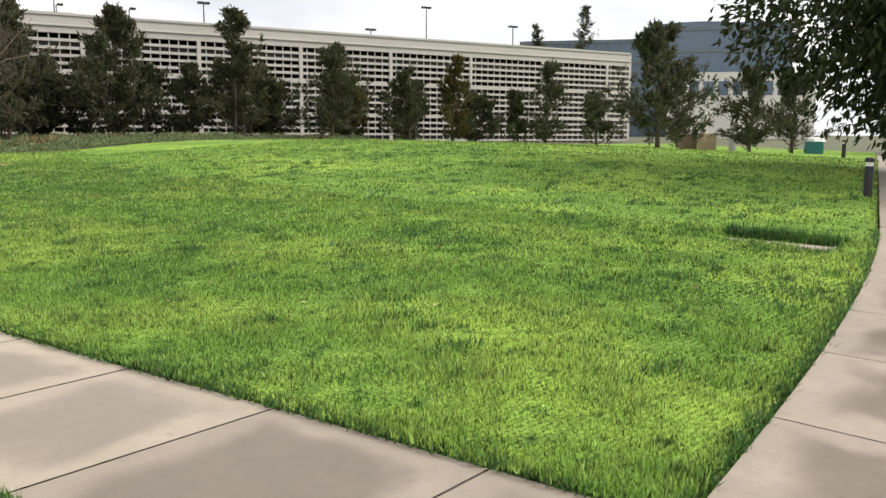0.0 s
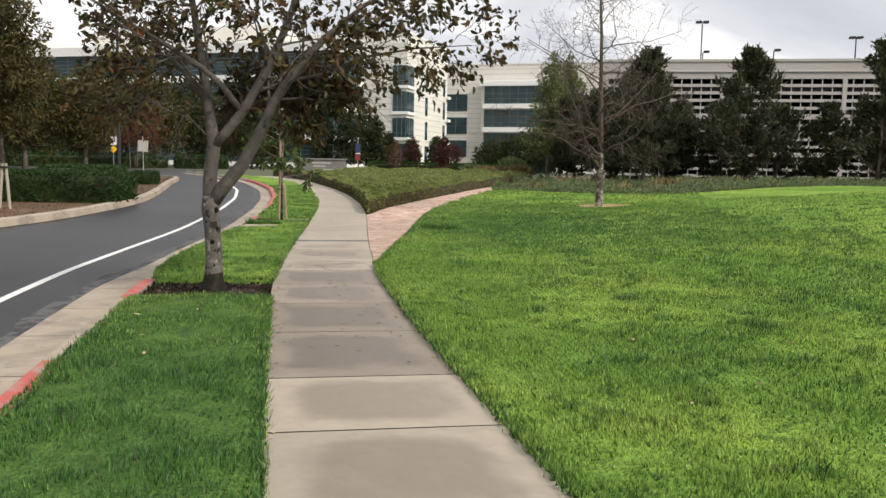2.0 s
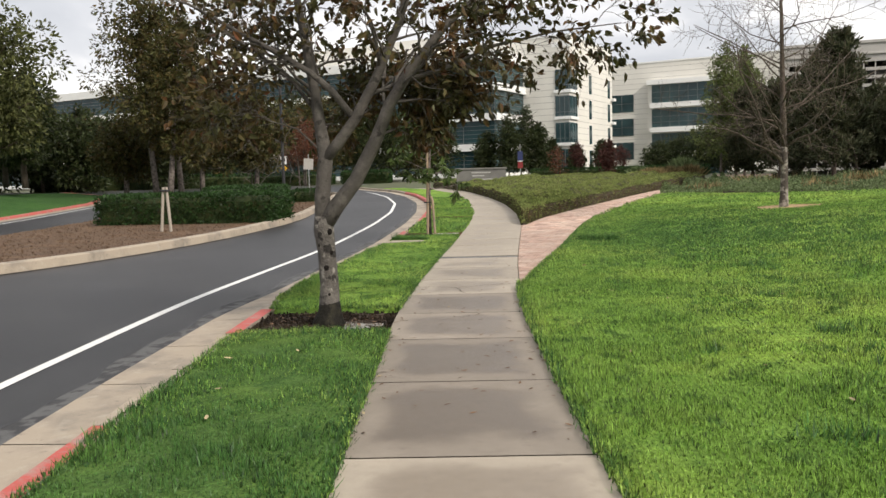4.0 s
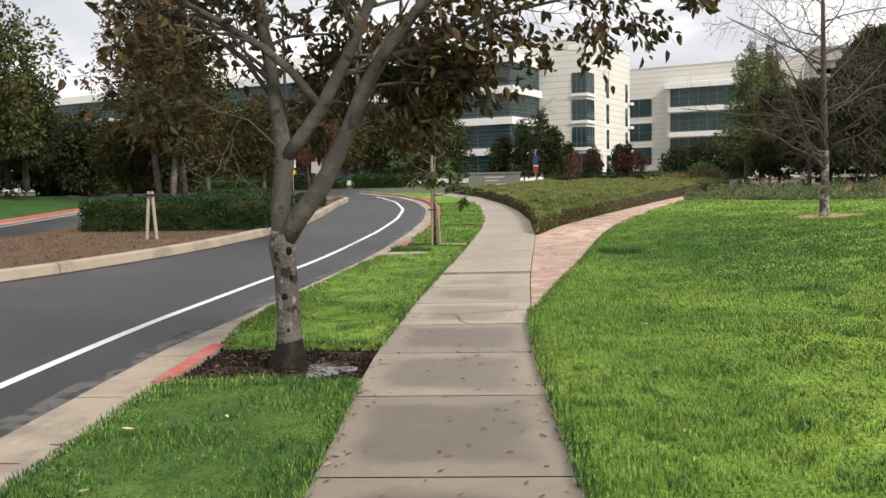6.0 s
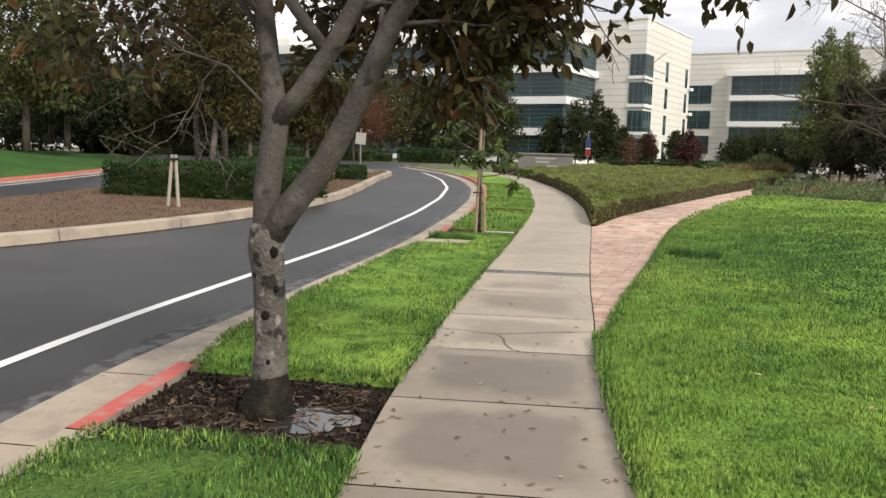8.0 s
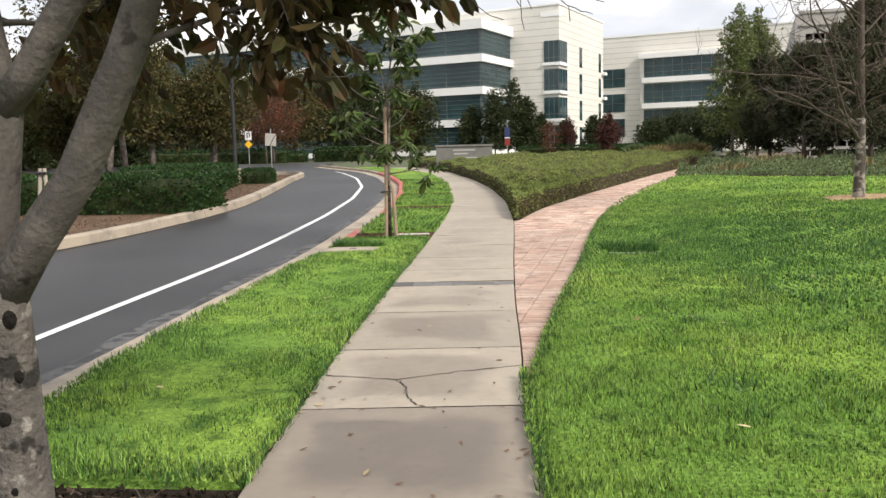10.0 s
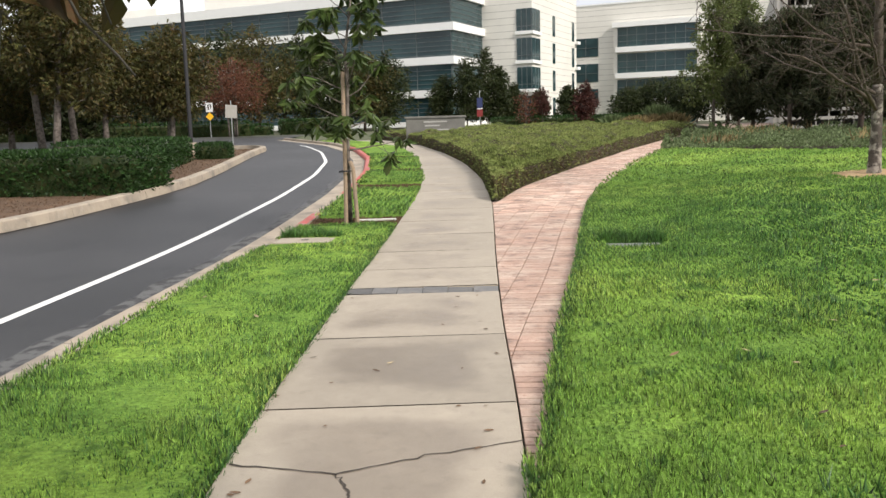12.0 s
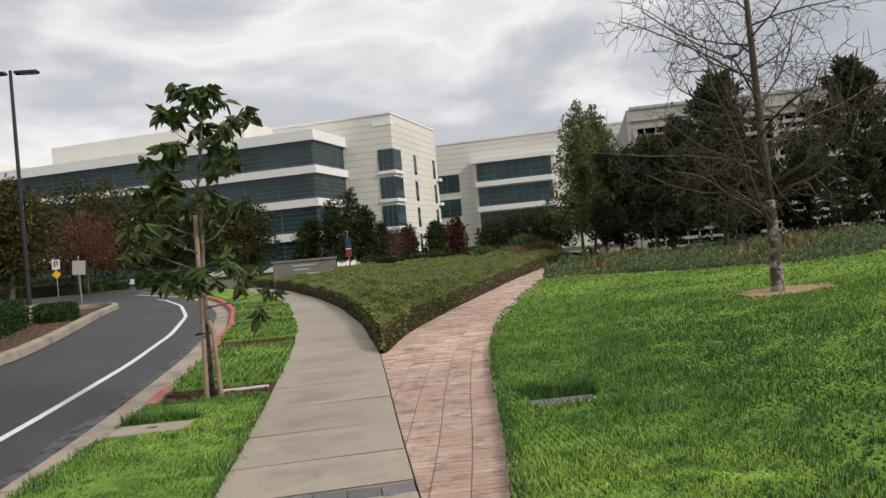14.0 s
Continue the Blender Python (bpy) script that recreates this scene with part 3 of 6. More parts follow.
# grass blades
def blades(name, x, y, z, length, width, rng, label, lean=0.75, material=None):
    n = len(x)
    cell = 6.0 * width                          # tufts with gaps between them
    i, j = np.floor(x / cell), np.floor(y / cell)
    h1, h2, h3 = (np.modf(np.abs(np.sin(i * p + j * q)) * 43758.5)[0] for p, q in ((12.9898, 78.233), (39.346, 11.135), (73.156, 52.235)))
    x, y = x + (cell * (i + 0.15 + 0.7 * h1) - x) * 0.5, y + (cell * (j + 0.15 + 0.7 * h2) - y) * 0.5
    a = rng.uniform(0, 2 * math.pi, n)
    L = length * rng.uniform(0.5, 1.35, n) * (0.65 + 0.75 * h3)
    w = width * rng.uniform(0.8, 1.5, n)
    t = rng.uniform(0, 2 * math.pi, n)
    k = lean * rng.uniform(0.1, 1.0, n)
    v = np.empty((n, 3, 3), np.float32)
    v[:, 0] = np.stack([x - np.cos(a) * w / 2, y - np.sin(a) * w / 2, z - 0.006], -1)
    v[:, 1] = np.stack([x + np.cos(a) * w / 2, y + np.sin(a) * w / 2, z - 0.006], -1)
    v[:, 2] = np.stack([x + np.cos(t) * L * k, y + np.sin(t) * L * k, z + L * np.sqrt(np.maximum(0.1, 1 - k * k))], -1)
    o = arrays(name, v.reshape(-1, 3), np.arange(3 * n).reshape(-1, 3), material or M_BLADE)
    return tagged(o, label, "grass", kind="stuff")


def lawn_top(x):
    return np.interp(x, [-5, 6.2, 9.1, 10.5, 12.4, 16.4, 22, 30, 60, 90], [36, 35, 31.2, 28.6, 27.6, 30, 33, 36, 38, 38])


# ---- pavement ----
pavement = thing("pavement", 0.4, 8, 0, "pale concrete sidewalk slabs with damp stains", "sidewalk", kind="structure")
JOINTS = [-22.5, -21, -19.5, -18, -16.5, -15, -13.5, -12, -10.5, -9, -7.5, -6, -4.5, -3.1, -1.73, -0.375, 0.90, 2.17, 3.40, 5.07, 6.70, 8.19, 9.68, 11.25, 12.82, 14.42, 14.72, 15.71, 16.9, 18.3, 19.7, 21.2, 22.7,
          24.2, 25.7, 27.2, 28.7, 30.2, 31.7, 33.2, 34.7, 36.2, 37.7, 39.2, 40.7, 42.2, 43.7, 45.2, 46.7, 48.2, 49.7, 51.2]


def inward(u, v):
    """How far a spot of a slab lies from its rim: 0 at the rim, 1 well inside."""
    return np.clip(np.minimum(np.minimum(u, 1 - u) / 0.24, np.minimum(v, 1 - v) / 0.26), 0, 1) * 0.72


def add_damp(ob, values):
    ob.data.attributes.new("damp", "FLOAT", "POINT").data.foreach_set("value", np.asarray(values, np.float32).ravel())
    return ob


def slab(name, left, right, y0, y1, top, material, parent, gap=0.009, skew=0.0):
    w = np.array([0, 0.05, 0.11, 0.2, 0.32, 0.5, 0.68, 0.8, 0.89, 0.95, 1.0])
    ys = y0 + gap + (y1 - y0 - 2 * gap) * w
    n = len(ys)
    tilt = 0.003 * math.sin(y0 * 7.3)
    rows, damp = [], []
    for u, dz in ((0, -0.10), (0, -0.006), (0.006, 0), (0.07, 0), (0.15, 0), (0.27, 0), (0.5, 0), (0.73, 0), (0.85, 0), (0.93, 0), (0.994, 0), (1, -0.006), (1, -0.10)):
        x = left(ys) * (1 - u) + right(ys) * u
        rows.append(np.stack([x, ys + skew * (u - 0.5), gz(ys) + top + dz + tilt * (u - 0.5)], -1))
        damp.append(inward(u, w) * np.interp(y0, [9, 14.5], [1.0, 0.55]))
    v = np.stack(rows)
    k = len(rows)
    i = np.arange(k * n).reshape(k, n)
    f = np.stack([i[:-1, :-1], i[1:, :-1], i[1:, 1:], i[:-1, 1:]], -1).reshape(-1, 4)
    ends = np.array([[i[0, c], i[1, c], i[-2, c], i[-1, c]] for c in (0, n - 1)])
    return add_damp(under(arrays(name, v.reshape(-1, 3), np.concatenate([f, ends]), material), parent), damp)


under(strip("bedding", WALK_L, WALK_R, -24, 52, 0.5, -0.03, M_JOINT), pavement)
for a, b in zip(JOINTS, JOINTS[1:]):
    if abs(a - 14.42) < 0.01:
        for i in range(6):
            l = lambda y, i=i: WALK_L(y) + (WALK_R(y) - WALK_L(y)) * (i + 0.01) / 6
            r = lambda y, i=i: WALK_L(y) + (WALK_R(y) - WALK_L(y)) * (i + 0.99) / 6
            slab("slate_paver", l, r, a, b, -0.004 + 0.003 * math.sin(i * 2.7), M_STRIP, pavement)["label"] = "dark slate paver band"
    else:
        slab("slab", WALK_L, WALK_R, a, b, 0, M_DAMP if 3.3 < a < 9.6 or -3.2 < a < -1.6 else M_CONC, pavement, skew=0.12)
# the walk that leaves to the side
side_walk = thing("pavement_side", 8, -3, 0, "pale concrete side path beside the lawn", "sidewalk", kind="structure")
_x = 2.0
_w = np.array([0, 0.06, 0.14, 0.28, 0.5, 0.72, 0.86, 0.94, 1])
while _x < 60:
    e = _x + 1.5
    xs = _x + 0.006 + 1.488 * _w
    rows, damp = [], []
    for u, dz in ((0, -0.1), (0, 0), (0.07, 0), (0.15, 0), (0.28, 0), (0.5, 0), (0.72, 0), (0.85, 0), (0.93, 0), (1, 0), (1, -0.1)):
        rows.append(np.stack([xs, LAWN_B(xs) - 1.8 * u - 0.03, hill(xs, LAWN_B(xs)) + dz], -1))
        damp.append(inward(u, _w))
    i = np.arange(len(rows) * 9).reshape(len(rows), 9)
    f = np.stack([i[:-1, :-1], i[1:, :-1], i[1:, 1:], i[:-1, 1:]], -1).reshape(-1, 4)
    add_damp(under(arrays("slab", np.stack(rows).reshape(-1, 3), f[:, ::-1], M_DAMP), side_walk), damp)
    _x = e

# ---- lawn ----
_u = np.concatenate([np.linspace(0, 6, 50), np.linspace(6.3, 7.6, 4), np.linspace(7.8, 9.6, 18), np.linspace(10, 70, 66)])
_w = np.concatenate([np.linspace(0, 6, 40), np.linspace(6.3, 19.0, 28), np.linspace(19.2, 21.5, 22), np.linspace(21.9, 44, 50)])
HOLES = [(2.36, 16.95, 0.35, 0.29), (10.0, 0.4, 0.34, 0.76)]     # covers sunk in the lawn: centre, half sizes
_U, _W = np.meshgrid(_u, _w, indexing="ij")
_X, _Y = 2 + _U, _W - 2.4
for _ in range(12):
    _X = lawn_left(_Y) + _U
    _Y = np.minimum(0.5 * _Y + 0.5 * (LAWN_B(np.maximum(_X, 2.0)) + _W), lawn_top(_X))


def lumps(x, y):
    return 0.018 * np.sin(1.3 * x + 0.7 * y) * np.sin(0.9 * y - 0.5 * x) + 0.010 * np.sin(3.1 * x - 1.7 * y) * np.sin(2.3 * x + 2.9 * y)


def sunk(x, y):
    low = 0.0 * x
    for cx, cy, hx, hy in HOLES:
        d = np.maximum(np.abs(x - cx) - hx, np.abs(y - cy) - hy)
        low = np.maximum(low, 0.10 * np.clip(1 - d / 0.10, 0, 1))
    return low


def lawn_z(x, y, edge):
    return hill(x, y) - sunk(x, y) + 0.012 + (0.02 + lumps(x, y)) * np.clip(edge / 0.5, 0, 1) - 0.09 * np.clip(1 - edge / 0.04, 0, 1) - 0.07 * np.exp(-((x - 2.9) / 2.0) ** 2 - ((y - 17.5) / 3.0) ** 2) * np.clip(edge / 0.6, 0, 1)


lawn = tagged(grid("lawn", _X, _Y, lawn_z(_X, _Y, np.minimum(_U, _W)), M_LAWN), "bright green mown lawn rising to a low mound", "lawn", kind="structure")
VERGE_L = lambda y: CURB(y) + np.interp(y, [5.5, 6.9, 8.5, 9.5, 16, 19, 21, 60], [0.015, 0.01, 0.0, -0.13, -0.13, 0.0, 0.01, 0.01])
VERGE_R = lambda y: WALK_L(y) - 0.01
PITS = [(7.08, 8.42), (19.35, 20.4), (25.0, 26.2), (29.7, 30.9), (35.6, 37.0)]


def verge(y0, y1):
    ys = np.linspace(y0, y1, max(4, int((y1 - y0) / 0.3)))
    u = np.array([0, 0.012, 0.06, 0.25, 0.5, 0.75, 0.94, 0.988, 1])
    xs = VERGE_L(ys)[None, :] * (1 - u[:, None]) + VERGE_R(ys)[None, :] * u[:, None]
    yy = np.repeat(ys[None, :], len(u), 0)
    lift = np.array([-0.08, 0.012, 0.03, 0.035, 0.04, 0.035, 0.03, 0.012, -0.08])[:, None] + 0 * yy
    lift[:, 0] = lift[:, -1] = -0.08
    return tagged(grid("grass_verge", xs, yy, gz(yy) + lift + lumps(xs, yy) * 0.5, M_VERGESHADE if y0 < 7 else M_LAWN), "green grass verge between kerb and sidewalk", "verge", kind="structure")


_edges = [-24] + [v for p in PITS for v in p] + [52]
for a, b in zip(_edges[::2], _edges[1::2]):
    verge(a, b)
for a, b in PITS:
    tagged(strip("tree_pit", VERGE_L, VERGE_R, a - 0.1, b + 0.1, 0.1, -0.045, M_SOIL, across=8), "bare dark soil tree pit", "soil", kind="structure")

# ---- buildings ----
E1, E2 = Vector((0.375, 0.927, 0)), Vector((-0.927, 0.375, 0))


def frame_at(origin, ex, ey):
    m = Matrix.Identity(4)
    m.col[0], m.col[1], m.col[3] = (*ex, 0), (*ey, 0), (*origin, 1)
    return m


def building(name, m, label, boxes, glass, bands, mull, panels=()):
    """Walls, glass strips, white bands and mullions as boxes in the building's own axes (x along, y into, z up)."""
    t = tagged(new(name), label, "building")
    t.matrix_world = m
    for c in boxes:
        part("wall", box(bmesh.new(), *c), M_WALL, t)
    panes = []
    for c in glass:
        panes.append((c, part("window", box(bmesh.new(), *c), M_GLASS, t, "dark green tinted glazing")))
    for c in bands:
        part("spandrel", box(bmesh.new(), *c), M_WALL2, t, "white metal band")
    for c in mull:
        mid = [(c[i] + c[i + 1]) / 2 for i in (0, 2, 4)]
        own = [w for g, w in panes if all(g[i] - 0.3 <= mid[i // 2] <= g[i + 1] + 0.3 for i in (0, 2, 4))]
        part("mullion", box(bmesh.new(), *c), M_MULL, own[0] if own else t)
    for c in panels:
        part("panel_joint", box(bmesh.new(), *c), M_PJOINT, t)
    return t


# tower: x along its receding face, y to the back
Z0 = 1.25
tm = frame_at((5.55, 112.0, Z0), (E1.x, E1.y, 0), (E2.x, E2.y, 0))            # x recedes along the side face, y runs left along the front
TH = 18.4
ST = (0.55, 4.03, 7.51, 11.0)
boxes = [(0, 18.8, 0, 16, 0, TH)]
glass, bands, mull, panels = [], [], [], []
for z in ST:
    glass.append((-0.10, 2.8, -0.10, 1.95, z + 0.45, z + 3.1))
    bands.append((-0.25, 2.95, -0.25, 2.1, z + 0.05, z + 0.45))
    for yy in (0.0, 0.62, 1.28):
        mull.append((-0.14, -0.09, yy, yy + 0.07, z + 0.45, z + 3.1))
    for xx in (0.9, 1.85):
        mull.append((xx, xx + 0.07, -0.14, -0.09, z + 0.45, z + 3.1))
    mull.append((-0.14, 2.8, -0.14, 1.95, z + 1.0, z + 1.06))
    glass.append((8.0, 9.0, -0.06, 0.3, z + 0.4, z + 3.0))
    glass.append((16.6, 17.6, -0.06, 0.3, z + 0.4, z + 3.0))
    bands.append((18.0, 19.2, -0.5, 0.6, z + 0.1, z + 0.5))
bands.append((-0.06, 1.0, -0.06, 2.4, TH - 1.35, TH - 0.7))
for i in range(1, 22):
    z = i * 0.82
    panels.append((-0.012, 18.8, -0.012, 16, z, z + 0.05))
building("office_building", tm, "white panelled office tower with corner windows", boxes, glass, bands + [(-0.1, 18.9, -0.1, 16, TH, TH + 0.22)], mull, panels)

# long glazed wing left of the tower
wm = frame_at((-3.8, 105.7, Z0), (E2.x, E2.y, 0), (E1.x, E1.y, 0))            # x runs left along the front, y recedes
WH = 16.05
boxes = [(0.6, 119, 0.6, 24, 0, WH), (12.5, 42, 7, 24, WH, WH + 3.6), (52, 74, 8, 24, WH, WH + 2.6)]
glass, bands, mull = [], [], []
for k, z in enumerate((0.6, 4.4, 8.2, 12.0)):
    glass.append((0.25, 119.5, 0.25, 9.5, z, z + 2.95))
    bands.append((-0.15, 120, -0.15, 9.6, z + 2.95, z + 3.85 if k < 3 else WH + 0.1))
    for j in range(5):
        mull.append((0.19, 119.5, 0.19, 9.5, z + 0.2 + 0.52 * j, z + 0.25 + 0.52 * j))
    for j in range(0, 27):
        mull.append((0.3 + 4.5 * j, 0.36 + 4.5 * j, 0.18, 0.26, z, z + 2.75))
bands.append((-0.15, 120, -0.15, 9.6, 0.2, 0.8))
building("office_wing", wm, "long office wing with green glass bands", boxes, glass, bands, mull)

# second block, right of the tower
bm_ = frame_at((12.6, 143.6, Z0), (-E2.x, -E2.y, 0), (E1.x, E1.y, 0))
boxes = [(0, 46, 0, 20, 0, 18.0), (7.6, 20.6, -0.9, 0, 0, 14.9)]
glass, bands, mull, panels = [], [], [], []
for z in (-0.5, 3.4, 7.3, 11.2):
    glass.append((1.0, 4.9, -0.08, 0.3, z - 0.9, z + 1.9))
    glass.append((8.2, 20.0, -1.02, -0.5, z + 0.2, z + 3.1))
    bands.append((8.0, 20.2, -1.5, -0.5, z - 0.6, z + 0.2))
    for j in range(9):
        mull.append((8.2 + 1.44 * j, 8.26 + 1.44 * j, -1.08, -1.0, z + 0.2, z + 3.0))
    for j in range(3):
        mull.append((1.0 + 1.95 * j, 1.08 + 1.95 * j, -0.14, -0.06, z - 0.9, z + 1.9))
    mull.append((8.2, 20.0, -1.08, -1.0, z + 1.9, z + 1.96))
    mull.append((8.2, 20.0, -1.08, -1.0, z + 1.0, z + 1.06))
    mull.append((1.0, 4.9, -0.14, -0.06, z + 0.4, z + 0.46))
bands.append((7.4, 20.8, -1.3, 0, 14.35, 15.1))
for i in range(1, 22):
    panels.append((0, 46, -0.012, 1, i * 0.82, i * 0.82 + 0.05))
building("office_block", bm_, "white office block with projecting glazed bay", boxes, glass, bands + [(-0.1, 46, -0.1, 20, 18.0, 18.22)], mull, panels)

# parking garage
gd = Vector((76.6 - 18.2, 44.4 - 60.2, 0)).normalized()
gn = Vector((-gd.y, gd.x, 0))
gm = frame_at((18.2, 60.2, 1.0), gd, gn)
GL, GH = 62.0, 8.75
garage = tagged(new("parking_garage"), "pale precast parking garage with open grille walls", "garage")
garage.matrix_world = gm
part("parapet", box(bmesh.new(), 0, GL, 0, 0.4, 7.52, GH), M_GAR, garage)
part("coping", box(bmesh.new(), -0.1, GL + 0.1, -0.08, 0.5, GH, GH + 0.18), M_GAR, garage)
part("back_wall", box(bmesh.new(), 0, GL, 16, 16.4, 0, GH - 1), M_SHADEC, garage)
part("side_wall", box(bmesh.new(), -0.3, 0, 0, 40, 0, GH), M_GAR, garage)
part("side_wall", box(bmesh.new(), GL, GL + 0.3, 0, 40, 0, GH), M_GAR, garage)
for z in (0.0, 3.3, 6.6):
    part("deck", box(bmesh.new(), 0, GL, 0.5, 16, z + 0.0, z + 0.35), M_SHADEC, garage)
part("roof_deck", box(bmesh.new(), 0, GL, 0.4, 40, 7.6, 7.9), M_SHADEC, garage)
part("ledge", box(bmesh.new(), -0.05, GL + 0.05, -0.10, 0.0, 7.98, 8.12, bevel=0.02), M_GAR, garage)
# openings in three storeys of five rows: each rail runs between two rows of openings
HOLE_H = 0.33
ROWS = [7.14, 6.60, 6.06, 5.52, 4.98, 4.28, 3.76, 3.24, 2.72, 2.20, 1.55, 1.03, 0.51, -0.01, -0.53]
for r0, r1 in zip([7.52] + ROWS, ROWS):
    if r0 - r1 - HOLE_H > 0.06:
        part("rail", box(bmesh.new(), 0, GL, 0.0, 0.16, r1 + HOLE_H, r0), M_GAR, garage)
part("rail", box(bmesh.new(), 0, GL, 0, 0.16, -1.2, ROWS[-1]), M_GAR, garage)
for k in range(int(GL / 0.7) + 1):
    pier = k % 12 == 0
    w = 0.30 if pier else 0.075
    part("pier" if pier else "bar", box(bmesh.new(), 0.7 * k, min(0.7 * k + w, GL), -0.05 if pier else 0.07, 0.14, -1.0, 7.52), M_GAR, garage)

# glass building beyond the garage
fm = frame_at((116.7, 89.4, 0.8), Vector((0.503, -0.864, 0)), Vector((0.864, 0.503, 0)))
far = tagged(new("glass_building"), "distant blue glass office building", "building")
far.matrix_world = fm
part("glazing", box(bmesh.new(), 0, 30, 0, 30, 0, 16.6), M_BLUE, far)
part("glazing", box(bmesh.new(), 22, 44, -2, 30, 0, 18.7), M_BLUE, far)
part("roof_drum", tube(bmesh.new(), [(30, 12, 16), (30, 12, 19.6)], [9.0, 9.0], 28), M_BLUE, far, "rounded glazed rooftop storey")
part("lower_wall", box(bmesh.new(), 25, 47, -8, -2.4, 0, 10.4), M_WALL, far)
for z in (4.5, 8.5, 12.5, 16.0):
    part("band", box(bmesh.new(), 0, 30, -0.2, -0.05, z, z + 0.35), M_MULL, far)
    part("band", box(bmesh.new(), 22, 44, -2.2, -2.05, z + 1.5, z + 1.85), M_MULL, far)
for j in range(15):
    part("mullion", box(bmesh.new(), 1 + j * 2.0, 1.15 + j * 2.0, -0.15, -0.04, 0, 16.6), M_MULL, far)
for j in range(9):
    part("window", box(bmesh.new(), 26 + j * 2.2, 27.5 + j * 2.2, -8.1, -7.9, 6.8, 9.0), M_BLUE, far)


def sow(rng, area_x, area_y, density, keep):
    """Random spots in a rectangle of the plan that keep() allows."""
    n = int((area_x[1] - area_x[0]) * (area_y[1] - area_y[0]) * density)
    x, y = rng.uniform(*area_x, n), rng.uniform(*area_y, n)
    k = keep(x, y)
    return x[k], y[k]


def tufty(x, y):
    return 0.8 + 0.42 * np.sin(4.1 * x + 1.3 * np.sin(2.3 * y)) * np.sin(3.7 * y + 1.1 * np.sin(2.9 * x)) + 0.2 * np.sin(11 * x) * np.sin(13 * y)


def off_covers(x, y):
    k = np.ones(len(x), bool)
    for cx, cy, hx, hy in HOLES:
        k &= (np.abs(x - cx) > hx) | (np.abs(y - cy) > hy)
    return k & (np.hypot(x - 7.78, (y - 23.0) * 1.3) > 0.75)


def lush_and_shaded(x, y):
    """Share of the darker grass: in the hollow round the drain, as painted tree shade on the first stretch of verge,
    and in patches.
    """
    hollow = 0.75 * np.exp(-((x - 5.0) / 3.6) ** 2 - ((y - 17.5) / 5.0) ** 2)
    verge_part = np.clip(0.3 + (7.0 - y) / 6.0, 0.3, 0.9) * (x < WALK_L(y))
    patch = 0.35 * np.clip(np.sin(0.9 * x + 1.7 * np.sin(0.55 * y)) * np.sin(0.8 * y + 1.3 * np.sin(0.7 * x)) - 0.25, 0, 1)
    return np.clip(hollow + verge_part + patch + 0.03, 0, 1)


def turf(name, x, y, z, length, width, rng, label):
    """Grass blades of both kinds over the spots."""
    k = rng.uniform(size=len(x)) < lush_and_shaded(x, y)
    blades(name, x[~k], y[~k], z[~k], length[~k], width, rng, "bright green " + label)
    if k.sum() > 50:
        blades(name, x[k], y[k], z[k], length[k] * 1.15, width, rng, "deep green " + label, material=M_LUSHSHADE)


grng = np.random.default_rng(5)
for x0, x1, y0, y1, dens, ln, wd in ((0, 1.6, -3, 12, 8200, 0.037, 0.0068), (1.6, 4.2, -3, 12, 5000, 0.039, 0.009), (0, 2.2, 12, 24, 5000, 0.040, 0.0085), (4.2, 9, -3, 14, 2400, 0.045, 0.013),
                                 (2.2, 8, 12, 24, 2000, 0.044, 0.0145), (9, 22, -3, 24, 420, 0.042, 0.022), (0, 9, 24, 36, 420, 0.05, 0.022), (22, 36, 0, 30, 120, 0.05, 0.035)):
    gx, gy = sow(grng, (x0, x1), (y0, y1), dens, lambda u, v: np.ones(len(u), bool))
    if x0 < 9:                                   # measured from the edge of the walk
        gx = gx + lawn_left(gy) + (0.0 if x0 else -0.02)
    k = (gy > LAWN_B(gx)) & (gy < lawn_top(gx)) & off_covers(gx, gy)
    gx, gy = gx[k], gy[k]
    e = np.minimum(gx - lawn_left(gy), gy - LAWN_B(gx))
    turf("lawn_grass", gx, gy, lawn_z(gx, gy, np.maximum(e, 0.045)), ln * tufty(gx, gy), wd, grng, "lawn grass blades")
for y0, y1, dens, ln, wd in ((-3, 4, 6400, 0.043, 0.0068), (4, 12, 6400, 0.043, 0.007), (12, 20, 4200, 0.042, 0.009), (20, 38, 1300, 0.06, 0.016)):
    gx, gy = sow(grng, (0, 1), (y0, y1), dens * 1.6, lambda u, v: np.array([not any(a - 0.02 < q < b + 0.02 for a, b in PITS) for q in v]))
    gx = VERGE_L(gy) - 0.03 + gx * (VERGE_R(gy) - VERGE_L(gy) + 0.05)
    k = ~((gx < -1.46) & (gy > 17.42) & (gy < 17.92))
    gx, gy = gx[k], gy[k]
    turf("verge_grass", gx, gy, gz(gy) + 0.025 + lumps(gx, gy) * 0.5, ln * tufty(gx, gy), wd, grng, "verge grass blades")


# coarse tussocks standing out of the mown lawn, darkened for its shaded gaps
tx, ty = grng.uniform(1.2, 20, 520), grng.uniform(-1.5, 20, 520)
tx = tx + lawn_left(ty) * (tx < 9)
_k = (ty > LAWN_B(tx) + 0.25) & (tx > lawn_left(ty) + 0.25) & off_covers(tx, ty)
tx, ty = tx[_k], ty[_k]
_m = np.repeat(np.arange(len(tx)), 70)
_rad = grng.uniform(0.04, 0.11, len(tx))[_m]
gx, gy = tx[_m] + grng.normal(size=len(_m)) * _rad * 1.3, ty[_m] + grng.normal(size=len(_m)) * _rad * 0.8
blades("tussock_grass", gx, gy, lawn_z(gx, gy, 1.0), 0.075, 0.010, grng, "coarse lawn tussocks darkened for shaded gaps", material=M_LUSHSHADE)

